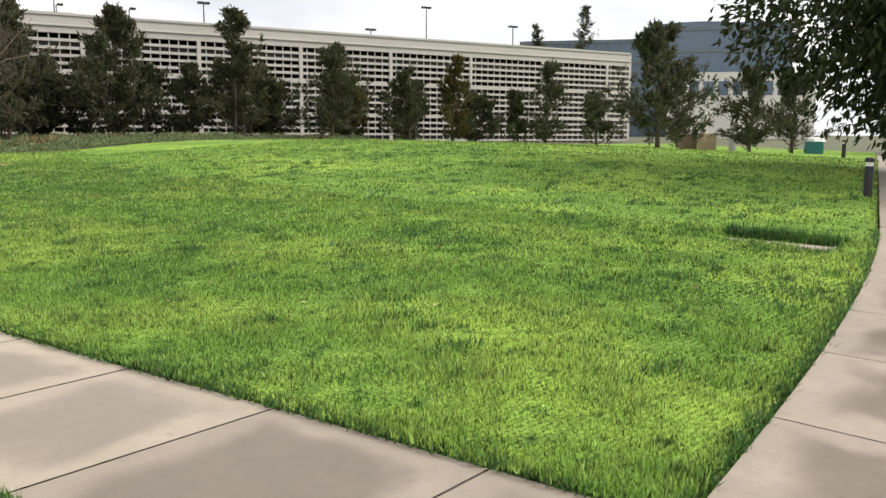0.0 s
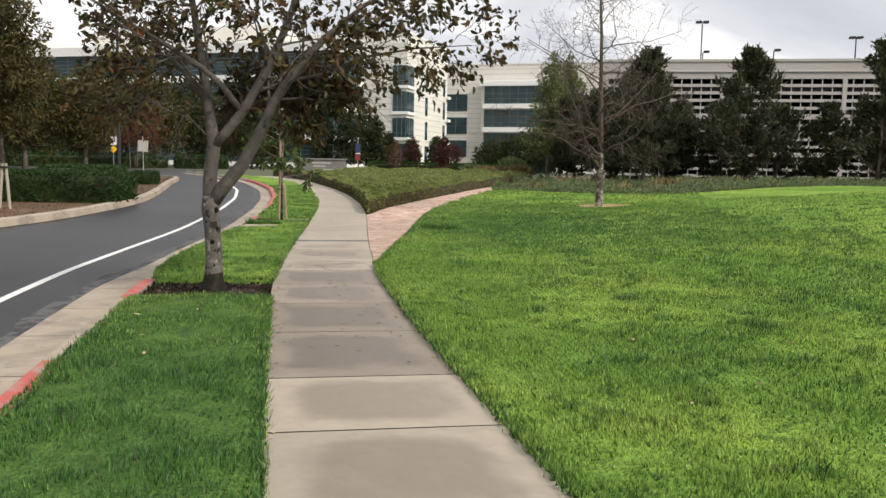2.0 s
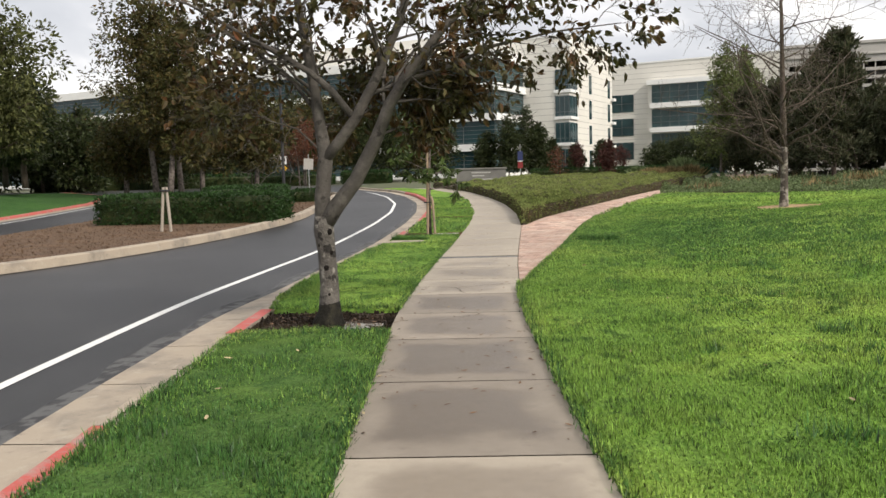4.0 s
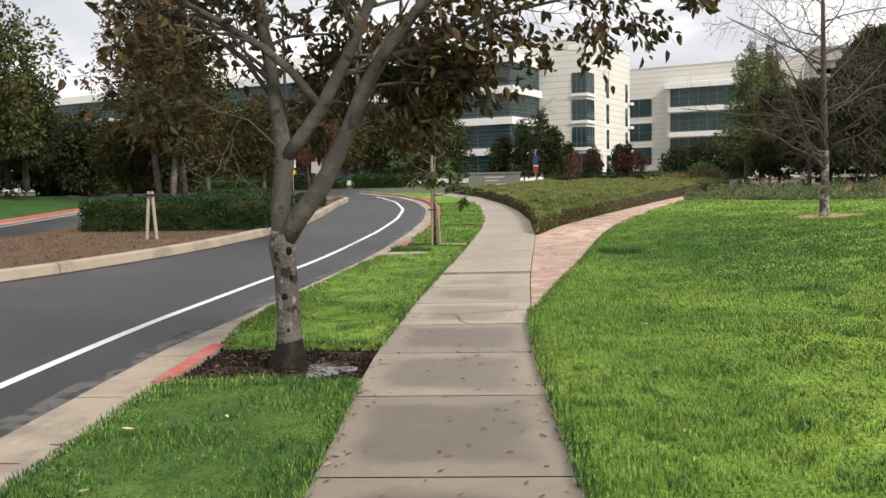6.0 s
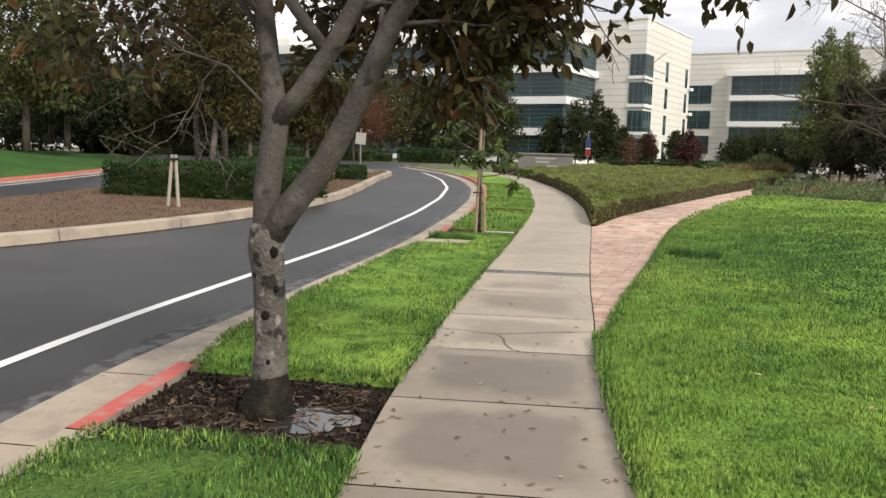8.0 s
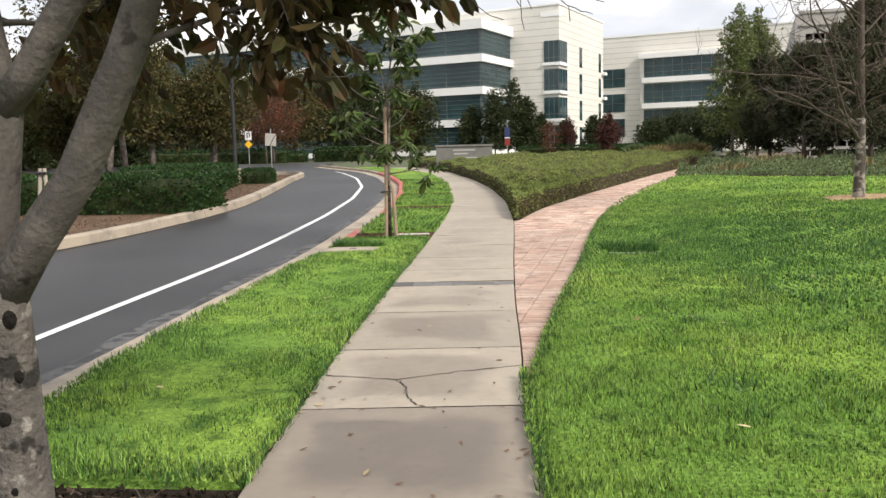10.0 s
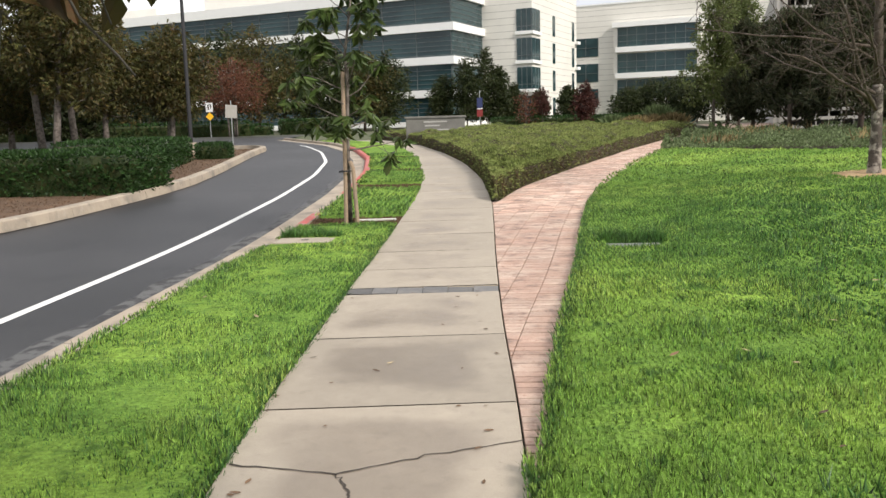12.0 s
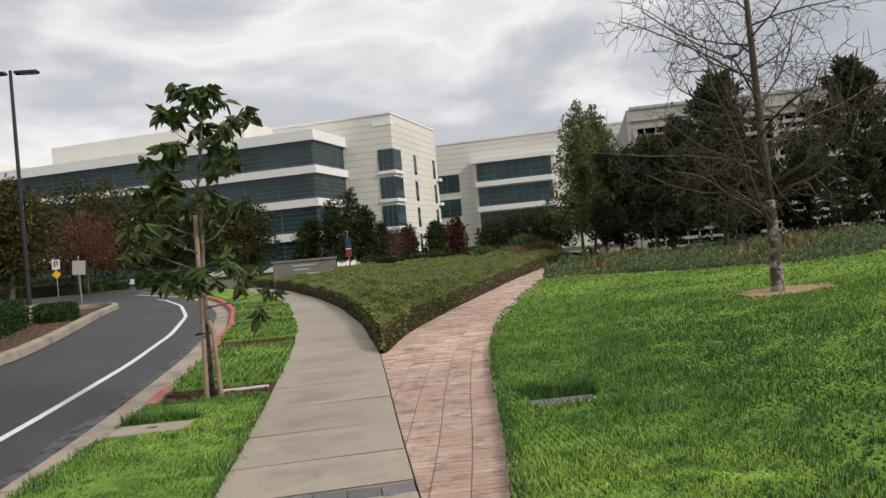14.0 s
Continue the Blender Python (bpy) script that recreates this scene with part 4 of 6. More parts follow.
# ragged grass over the edges of the walk
gy = grng.uniform(-2.3, 22, 16000)
gx = lawn_left(gy) + grng.normal(size=len(gy)) * 0.018 + 0.02
blades("edge_grass", gx, gy, hill(gx, gy) - 0.015, 0.055, 0.0075, grng, "ragged grass along the walk", lean=0.95, material=M_LUSHSHADE)
gy = grng.uniform(-3, 19, 12000)
gy = gy[np.array([not any(a - 0.02 < q < b + 0.02 for a, b in PITS) for q in gy])]
gx = WALK_L(gy) + grng.normal(size=len(gy)) * 0.018 - 0.02
blades("edge_grass", gx, gy, gz(gy) - 0.01, 0.055, 0.0075, grng, "ragged grass along the walk", lean=0.95, material=M_LUSHSHADE)
gx = grng.uniform(2.2, 12, 7000)
gy = LAWN_B(gx) + grng.normal(size=len(gx)) * 0.02 + 0.02
blades("edge_grass", gx, gy, hill(gx, gy) - 0.015, 0.06, 0.009, grng, "ragged grass along the walk", lean=0.95, material=M_LUSHSHADE)

# longer grass hanging over the sunken covers, coloured dark for the lips' shade
gx, gy = grng.uniform(10.33, 10.45, 2200), grng.uniform(-0.38, 1.18, 2200)
blades("long_grass", gx, gy, lawn_z(gx, gy, 1.0) - 0.01, 0.12, 0.014, grng, "longer grass over a sunken cover, lip shade in its colour", material=M_LUSHSHADE)
for cx, cy, hx, ground in ((2.36, 17.26, 0.40, lambda u, v: lawn_z(u, v, 1.0)), (-1.85, 17.97, 0.4, lambda u, v: gz(v) + 0.025)):
    gx, gy = grng.uniform(cx - hx, cx + hx, 1500), grng.uniform(cy - 0.03, cy + 0.12, 1500)
    blades("long_grass", gx, gy, ground(gx, gy) - 0.01, 0.13, 0.010, grng, "longer grass over a sunken cover, lip shade in its colour", material=M_LUSHSHADE)


# ---- beds ----
def lumpy(x, y, s=1.0):
    return 0.05 * np.sin(2.3 * x * s + 1.1 * y) * np.sin(1.9 * y * s - 0.6 * x) + 0.035 * np.sin(5.1 * x + 3.3 * y) * np.sin(4.7 * y - 2.2 * x)


hedge_bed = thing("low_hedge", 2, 30, 0.3, "low clipped groundcover hedge, olive green and woody", "hedge")
brng = np.random.default_rng(11)
_ys = np.concatenate([np.arange(22.15, 30, 0.2), np.arange(30, 52, 0.5)])
_u = 0.5 - 0.5 * np.cos(np.linspace(0, math.pi, 44))
_l, _r = WALK_R(_ys) + 0.05, HEDGE_R(_ys) - 0.05
_xs = _l[None] * (1 - _u[:, None]) + _r[None] * _u[:, None]
_yy = np.repeat(_ys[None], len(_u), 0)
_edge = np.minimum(_xs - _l[None], _r[None] - _xs)
_h = 0.40 * np.clip(_edge / 0.05, 0, 1) ** 0.5 + 0.16 * np.clip((_edge - 0.3) / 2.5, 0, 1) + (3.0 * lumpy(_xs, _yy) + 0.07 * np.sin(7.7 * _xs + 1.9 * np.sin(3.1 * _yy)) * np.sin(6.9 * _yy + 1.7 * np.sin(2.7 * _xs))) * np.clip(_edge / 0.25, 0, 1)
_h[:, 0] = 0.05
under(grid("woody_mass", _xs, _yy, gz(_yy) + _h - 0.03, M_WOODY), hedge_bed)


def on_sheet(X, Y, Z, n, rng, weight=None):
    """Random spots on a sheet with its slope."""
    i, j = rng.integers(0, X.shape[0] - 1, n), rng.integers(0, X.shape[1] - 1, n)
    if weight is not None:
        k = rng.uniform(size=n) < weight[i, j]
        i, j = i[k], j[k]
        n = len(i)
    u, v = rng.uniform(size=n), rng.uniform(size=n)
    P = np.stack([X, Y, Z], -1)
    a, b, c, d = P[i, j], P[i + 1, j], P[i, j + 1], P[i + 1, j + 1]
    p = a * ((1 - u) * (1 - v))[:, None] + b * (u * (1 - v))[:, None] + c * ((1 - u) * v)[:, None] + d * (u * v)[:, None]
    nrm = np.cross(b - a, c - a)
    nrm /= np.linalg.norm(nrm, axis=1)[:, None] + 1e-9
    nrm *= np.sign(nrm[:, 2:3] + 1e-9)
    return p, nrm


def area_weight(X, Y, Z):
    P = np.stack([X, Y, Z], -1)
    a = np.linalg.norm(np.cross(P[1:, :-1] - P[:-1, :-1], P[:-1, 1:] - P[:-1, :-1]), axis=2)
    return a / a.max()


_Z = gz(_yy) + _h
_w = area_weight(_xs, _yy, _Z)
_p, _n = on_sheet(_xs, _yy, _Z, 700000, brng, _w ** 0.6)
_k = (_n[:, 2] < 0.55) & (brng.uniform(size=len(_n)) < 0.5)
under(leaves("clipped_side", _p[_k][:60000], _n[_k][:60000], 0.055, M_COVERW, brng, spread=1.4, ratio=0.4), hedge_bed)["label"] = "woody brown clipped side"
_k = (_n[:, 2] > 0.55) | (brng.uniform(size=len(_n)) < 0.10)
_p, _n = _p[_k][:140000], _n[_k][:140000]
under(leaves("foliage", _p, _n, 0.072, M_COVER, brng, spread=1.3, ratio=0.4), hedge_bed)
tagged(strip("bed_edge", lambda y: HEDGE_R(y) - 0.3, lambda y: HEDGE_R(y), 22, 50, 0.5, -0.02, M_SOIL), "dark soil edge under the hedge", "soil", kind="structure")

# planting bed behind the lawn
bed = thing("planting_bed", 14, 34, 1.0, "grey-green sage groundcover with dry grasses", "shrubs", kind="stuff")
_bx = np.linspace(5.5, 40, 70)
_bw = np.linspace(0, 16, 40)
_BX, _BW = np.meshgrid(_bx, _bw, indexing="ij")
_BY = lawn_top(_BX) + _BW - 0.05
_BX2 = np.maximum(_BX, BRICK_R(_BY) + 0.05)
_BZ = hill(_BX2, _BY) + 0.02
under(grid("bed_soil", _BX2, _BY, _BZ, M_SOIL), bed)
_p, _n = on_sheet(_BX2, _BY, _BZ, 170000, brng)
_t = 0.5 + 0.5 * np.sin(1.7 * _p[:, 0] + np.sin(1.3 * _p[:, 1])) * np.sin(1.4 * _p[:, 1] + 0.7 * _p[:, 0])
_k = brng.uniform(size=len(_p)) < 0.25 + 0.75 * _t
_p, _t = _p[_k], _t[_k]
_p[:, 2] += _t ** 2 * 0.45 * brng.uniform(0, 1, len(_p))
under(leaves("sage", _p, np.tile([0, 0, 1.0], (len(_p), 1)), 0.095, M_SAGE, brng, ratio=0.5, spread=1.6), bed)
_p, _n = on_sheet(_BX2, _BY, _BZ, 26000, brng)
_s = np.sin(0.8 * _p[:, 0] + 2.0) * np.sin(0.6 * _p[:, 1] - 1.0) + 0.25 * np.sin(2.3 * _p[:, 0])
_k = (_s > 0.62) & (_p[:, 1] > lawn_top(_p[:, 0]) + 3.0)
_p = _p[_k]
under(leaves("dry_grass", _p, np.tile([0, 0, 1.0], (len(_p), 1)), 0.42, M_STRAW, brng, ratio=0.06, spread=0.8), bed)


# ---- hedges of the median ----
def hedge(name, cx, cy, lx, ly, h, rz, label, material, seed, n=14000, size=0.09, z=None):
    rng = np.random.default_rng(seed)
    zz = float(gz(cy)) if z is None else z
    t = thing(name, cx, cy, zz, label, "hedge", rz=rz)
    bm = bmesh.new()
    box(bm, -lx / 2 + 0.12, lx / 2 - 0.12, -ly / 2 + 0.12, ly / 2 - 0.12, -0.25, h - 0.12, bevel=0.15)
    part("woody_mass", bm, M_LEAF_DK, t)
    p = rng.uniform(-1, 1, (n * 2, 3)) * np.array([lx / 2, ly / 2, h / 2])
    a = np.abs(p / np.array([lx / 2, ly / 2, h / 2]))
    d = np.array([lx, ly, h])[None] * (1 - a) * 0.5
    k = d.min(1) < 0.13 + 0.06 * np.sin(2.1 * p[:, 0]) * np.sin(3.0 * p[:, 2])
    p, d, s = p[k][:n], d[k][:n], np.sign(p[k][:n])
    o = np.zeros_like(p)
    i = d.argmin(1)
    o[np.arange(len(p)), i] = s[np.arange(len(p)), i]
    corner = np.sort(d, axis=1)[:, 1]
    p -= o * (0.09 * np.exp(-corner / 0.12))[:, None]
    p[:, 2] += h / 2
    leaves("foliage", p, o + np.array([0, 0, 0.3]), size, material, rng, t, ratio=0.5)
    return t


# ---- median island ----
_my = np.arange(-20, 44.3, 0.5)
_mu = np.linspace(0, 1, 10)
_ml = np.interp(_my, [-20, 8, 16, 22, 27, 37, 43, 44.3], [-32, -19, -15.4, -14.3, -14.6, -16.4, -13.8, -11.2])
_mxs = _ml[None] * (1 - _mu[:, None]) + (MEDIAN(_my) - 0.0)[None] * _mu[:, None]
_myy = np.repeat(_my[None], 10, 0)
tagged(grid("median_bed", _mxs, _myy, gz(_myy) + 0.025 + 0.02 * np.sin(3 * _mxs) * np.sin(2.3 * _myy), M_MULCH), "brown bark mulch on the median", "mulch", kind="structure")
_p, _n = on_sheet(_mxs, _myy, gz(_myy) + 0.03, 30000, brng)
tagged(leaves("mulch_chips", _p, _n, 0.05, M_MULCH, brng, ratio=0.5, spread=3.0), "loose brown bark chips", "mulch", kind="stuff")
hedge("median_hedge", -10.1, 25.6, 6.0, 2.3, 0.95, -2, "dark green clipped hedge on mulch", M_HEDGE, 21, n=26000, size=0.1)
hedge("median_hedge", -10.6, 32.5, 2.6, 8.0, 0.95, 12, "dark green clipped hedge on mulch", M_HEDGE, 22, n=22000, size=0.1)
hedge("shrub", -9.7, 37.6, 1.3, 1.4, 0.6, 10, "small rounded dark shrub on mulch", M_HEDGE, 23, n=3000)

# far roadway and lawn across it
FAR = curve([(-34, -10), (-23, 10), (-19.6, 25.7), (-20.6, 31.8), (-22.8, 41.7), (-27.5, 52), (-36.5, 62)])
kerb("kerb_3", FAR, -10, 62, 3.0, 0.17, 0.4, "red-painted kerb across the road", side=1, red=((-10, 62),))
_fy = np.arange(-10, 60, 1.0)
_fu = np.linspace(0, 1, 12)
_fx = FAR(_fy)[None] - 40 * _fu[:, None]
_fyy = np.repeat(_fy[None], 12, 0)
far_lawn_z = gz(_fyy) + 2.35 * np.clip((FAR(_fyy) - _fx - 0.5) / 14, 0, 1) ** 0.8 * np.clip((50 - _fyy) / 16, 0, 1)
tagged(grid("far_lawn", _fx, _fyy, far_lawn_z, M_SHADELAWN), "green sloping lawn across the road", "lawn", kind="structure")
under(strip("far_line", lambda y: FAR(y) + 1.0, lambda y: FAR(y) + 1.12, -10, 52, 0.5, -0.123, M_LINE), road)["label"] = "white painted edge line"


# ---- the tree by the walk ----
def street_tree():
    rng = np.random.default_rng(40)
    t = thing("street_tree", -1.18, 7.70, -0.04, "leaning forked grey-barked tree with sparse autumn leaves", "tree")
    bm, tips = bmesh.new(), []
    V = Vector
    trunk = [V(p) for p in ((0, 0, -0.05), (0.0, 0, 0.06), (0.01, 0.01, 0.16), (0.02, 0, 0.45), (0, 0.01, 0.8), (-0.02, 0, 1.02), (-0.01, 0, 1.16))]
    tube(bm, trunk, [0.19, 0.155, 0.115, 0.098, 0.096, 0.108, 0.10], 14)
    part("trunk", bm, M_BARK, t, "grey mottled bark with dark scars", smooth=True)
    bm = bmesh.new()
    left = [V(p) for p in ((-0.03, 0.02, 1.0), (-0.03, 0.03, 1.35), (0.02, 0.04, 1.78), (-0.03, 0.06, 2.1), (-0.08, 0.08, 2.45), (-0.14, 0.05, 2.9), (-0.19, 0.0, 3.3), (-0.28, -0.05, 3.9), (-0.3, 0.0, 4.7))]
    tube(bm, left, [0.085, 0.082, 0.08, 0.062, 0.056, 0.048, 0.04, 0.028, 0.012], 10)
    mid = [V(p) for p in ((0.0, 0.03, 1.74), (0.17, 0.0, 1.92), (0.37, -0.05, 2.16), (0.61, -0.08, 2.57), (0.86, -0.1, 3.1), (1.12, -0.2, 3.8), (1.35, -0.2, 4.7))]
    tube(bm, mid, [0.064, 0.06, 0.055, 0.05, 0.042, 0.03, 0.012], 10)
    right = [V(p) for p in ((-0.01, 0, 1.06), (0.13, -0.02, 1.26), (0.36, -0.06, 1.53), (0.60, -0.12, 1.95), (0.76, -0.16, 2.3), (0.98, -0.2, 2.62), (1.34, -0.25, 3.02), (1.8, -0.3, 3.4), (2.35, -0.35, 3.7))]
    tube(bm, right, [0.088, 0.084, 0.076, 0.068, 0.06, 0.05, 0.038, 0.025, 0.010], 10)
    sweep = [V(p) for p in ((0.37, -0.04, 2.15), (0.14, -0.1, 2.46), (-0.06, -0.15, 2.64), (-0.43, -0.2, 2.87), (-0.75, -0.25, 3.05), (-1.25, -0.3, 3.35), (-1.8, -0.3, 3.55))]
    tube(bm, sweep, [0.04, 0.036, 0.033, 0.028, 0.022, 0.014, 0.006], 8)
    low = [V(p) for p in ((-0.03, 0.02, 1.85), (-0.25, -0.05, 2.08), (-0.5, -0.1, 2.16), (-0.8, 0.0, 2.34), (-1.2, 0.1, 2.38))]
    tube(bm, low, [0.012, 0.009, 0.007, 0.005, 0.003], 6)
    low2 = [V(p) for p in ((-0.06, 0.05, 2.25), (-0.35, 0.2, 2.6), (-0.7, 0.35, 2.85), (-1.2, 0.5, 3.2))]
    tube(bm, low2, [0.026, 0.02, 0.016, 0.006], 6)
    side = [V(p) for p in ((0.9, -0.18, 2.52), (1.3, -0.1, 2.62), (1.8, 0.0, 2.85), (2.4, 0.1, 2.98), (3.1, 0.15, 3.05))]
    tube(bm, side, [0.026, 0.022, 0.017, 0.011, 0.004], 6)
    for knot, kr in (((0.085, -0.045, 0.42), 0.022), ((0.015, -0.082, 0.62), 0.03), ((0.07, -0.06, 0.78), 0.02), ((0.06, -0.075, 1.0), 0.03), ((0.03, -0.085, 0.34), 0.026), ((-0.05, -0.07, 0.86), 0.02)):
        scar = bmesh.new()
        m = Matrix.Translation(knot) @ Matrix.Diagonal((1, 0.6, 1.2, 1))
        bmesh.ops.create_icosphere(scar, subdivisions=2, radius=kr, matrix=m)
        part("scar", scar, M_SCAR, t, "black branch scar")
    for q, r0, r1, n, L in ((left[2:], 0.05, 0.01, 8, 1.25), (mid[1:], 0.05, 0.01, 9, 1.3), (right[2:], 0.05, 0.01, 10, 1.3), (sweep, 0.03, 0.005, 9, 1.0), (low, 0.010, 0.003, 9, 0.6), (low2, 0.018, 0.004, 11, 0.8), (side, 0.02, 0.004, 8, 0.75)):
        branch_out(bm, q, r0, r1, 0, rng, (n + 2, 5, 3), (L, 0.55, 0.26), tips, bend=0.22, rise=0.03, sides=7, angle=0.85)
    for start, way, L in ((right[3], (0.7, 0.5, 0.25), 0.8), (right[4], (0.8, -0.1, 0.1), 0.7), (right[4], (0.3, 0.8, 0.2), 1.0), (mid[2], (0.2, 0.9, 0.2), 1.1), (mid[3], (0.6, 0.7, 0.1), 1.0), (right[5], (0.7, 0.6, 0.0), 0.9), (left[3], (0.3, 0.9, 0.3), 1.2), (mid[2], (-0.3, 0.9, 0.2), 1.1)):
        q = wiggle(start, way, L, 6, rng, 0.12, -0.04)
        limb(bm, q, 0.016, 0.004, 6)
        branch_out(bm, q, 0.014, 0.004, 0, rng, (9, 5), (0.5, 0.26), tips, bend=0.2, rise=-0.03, sides=6, angle=0.85)
    part("limb_crown", bm, M_LIMB, t, "dark grey-brown limbs and twigs", smooth=True)
    bm = bmesh.new()
    tube(bm, [(0, 0, -0.04), (0.0, 0, 0.06), (0.012, 0.01, 0.15), (0.016, 0.006, 0.27)], [0.197, 0.162, 0.124, 0.105], 14)
    part("wet_collar", bm, mat("wet_mossy_bark", (0.012, 0.011, 0.008), 0.7, vary=[(12, (0.035, 0.032, 0.02), 0.5, 0.7)], grain=[(60, 0.4)], bump=(40, 0.8, 0.02), spec=0.15), t, "dark wet mossy bark at the foot", smooth=True)
    tips = [q for q in tips if q[0].z > 2.2 or q[0].z > 1.85 and q[0].x < 1.3]      # the walk is kept clear
    keep = [q for q in tips for _ in range(3) if rng.uniform() < (0.36 if q[0].x < -0.15 else 0.55)]
    c = np.array([tuple(p) for p, d in keep]) + rng.normal(size=(len(keep), 3)) * 0.035
    d = np.array([tuple(d) for p, d in keep])
    leaves("crown", c, d, 0.092, M_LEAF_AUT, rng, t, droop=0.7, ratio=0.55, oval=True)
    return t


street_tree()


def sapling():
    rng = np.random.default_rng(12)
    t = thing("sapling", -1.58, 19.55, float(gz(19.5)) - 0.04, "young staked tree with large drooping glossy leaves", "tree")
    bm, tips = bmesh.new(), []
    pts = [Vector(p) for p in ((0.0, 0, 0), (0.0, 0, 0.8), (0.01, 0.02, 1.6), (0.04, 0, 2.1), (0.02, 0.0, 2.6), (0.10, 0, 3.15), (0.20, 0, 3.75))]
    tube(bm, pts, [0.04, 0.034, 0.03, 0.027, 0.022, 0.015, 0.006], 8)
    c, d = [], []

    def whorl(p, out, n):
        """A rosette of hanging leaves at a twig's end."""
        for m in range(n):
            a = 6.28 * m / n + rng.uniform(-0.4, 0.4)
            c.append(tuple(p + Vector(rng.normal(size=3)) * 0.02))
            d.append((math.cos(a) + out.x * 0.5, math.sin(a) + out.y * 0.5, rng.uniform(-1.5, -0.1)))

    for k in range(26):
        f = (k + rng.uniform(0, 0.8)) / 26
        z = 1.15 + 2.55 * f
        i = max(q for q in range(len(pts) - 1) if pts[q].z <= z + 1e-6)
        p = pts[i].lerp(pts[i + 1], min(1.0, (z - pts[i].z) / (pts[i + 1].z - pts[i].z)))
        a = k * 2.4 + rng.uniform(-0.4, 0.4)
        L = (1.15 - 0.55 * f) * rng.uniform(0.65, 1.1)
        q = wiggle(p, (math.cos(a), math.sin(a), 0.25 + 0.6 * f), L, 6, rng, 0.13, 0.02)
        limb(bm, q, 0.014 * (1.25 - f), 0.004, 6)
        whorl(q[-1], q[-1] - q[-2], 12)
        for m in (2, 3, 4, 5):
            if rng.uniform() < 0.75:
                e = wiggle(q[m], (q[m] - q[m - 1]).normalized() + Vector(rng.normal(size=3)) * 0.7, L * 0.33, 3, rng, 0.15, 0.02)
                limb(bm, e, 0.006, 0.003, 4)
                whorl(e[-1], e[-1] - e[-2], 9)
    whorl(pts[-1], Vector((0, 0, 1)), 11)
    part("trunk", bm, M_BARKP, t, "thin pale bark", smooth=True)
    leaves("crown", c, d, 0.205, M_LEAF_MAG, rng, t, droop=0.15, ratio=0.38, spread=0.35, oval=True)
    for dx, dy in ((-0.035, -0.08), (0.09, -0.12)):
        bm = bmesh.new()
        tube(bm, [(dx * 1.6, dy, -0.15), (dx, dy * 0.8, 0.9), (dx * 0.5, dy * 0.5, 2.35 if dx < 0 else 1.0)], [0.032, 0.031, 0.03], 8)
        part("stake", bm, M_STAKE, t, "weathered wooden stake")
    for z in (0.85, 1.65):
        bm = bmesh.new()
        tube(bm, [(-0.12, -0.12, z), (0.0, -0.15, z + 0.01), (0.09, -0.06, z), (0.07, 0.05, z), (-0.08, 0.0, z + 0.01), (-0.12, -0.1, z)], [0.013] * 6, 6)
        part("tie", bm, M_DKMETAL, t, "black rubber tie")
    return t


sapling()


def bare_tree():
    rng = np.random.default_rng(8)
    t = thing("bare_tree", 7.78, 23.0, float(hill(7.78, 23.0)), "leafless pale-trunked tree with fine twigs", "tree")
    bm, tips = bmesh.new(), []
    TWIG[0] = 0.0055
    pts = [Vector(p) for p in ((0.0, 0, -0.2), (0.0, 0, 0.1), (0.01, 0, 0.8), (0.0, 0, 1.5), (-0.03, 0.02, 2.6), (-0.07, 0, 3.8), (-0.10, 0, 5.2), (-0.2, 0, 6.8), (-0.15, 0, 8.4))]
    tube(bm, pts[3:], [0.09, 0.078, 0.064, 0.047, 0.028, 0.009], 10)
    low = bmesh.new()
    tube(low, pts[:4] + [pts[3].lerp(pts[4], 0.15)], [0.17, 0.125, 0.098, 0.093, 0.089], 10)
    part("lower_trunk", low, M_BARKW, t, "pale flaking lower trunk", smooth=True)
    branch_out(bm, pts[2:], 0.08, 0.01, 0, rng, (40, 8, 5), (3.1, 1.1, 0.55), tips, bend=0.19, rise=0.05, sides=6, angle=1.2, start=0.08)
    part("limb_crown", bm, M_BARKD, t, "dark bare limbs and twigs", smooth=True)
    keep = [q for q in tips if rng.uniform() < 0.05]
    leaves("last_leaves", [tuple(p) for p, d in keep], [tuple(d) for p, d in keep], 0.07, M_LEAF_BRN, rng, t, droop=0.5)
    TWIG[0] = 0.004
    bm = bmesh.new()
    bmesh.ops.create_circle(bm, cap_ends=True, segments=20, radius=0.95)
    for v in bm.verts:
        v.co = Vector((v.co.x * 1.1, v.co.y * 0.75, 0)) * (1 + 0.1 * math.sin(5 * math.atan2(v.co.y, v.co.x)))
    for v in bm.verts:
        v.co.z = float(hill(7.78 + v.co.x, 23 + v.co.y) - hill(7.78, 23)) + 0.035
    part("mulch_ring", bm, mat("straw_mulch", (0.42, 0.29, 0.15), 0.95, vary=[(4, (0.22, 0.14, 0.07), 0.45, 0.65)], grain=[(50, 0.4)], bump=(50, 0.8, 0.03)), t, "straw-coloured mulch ring")
    return t


bare_tree()


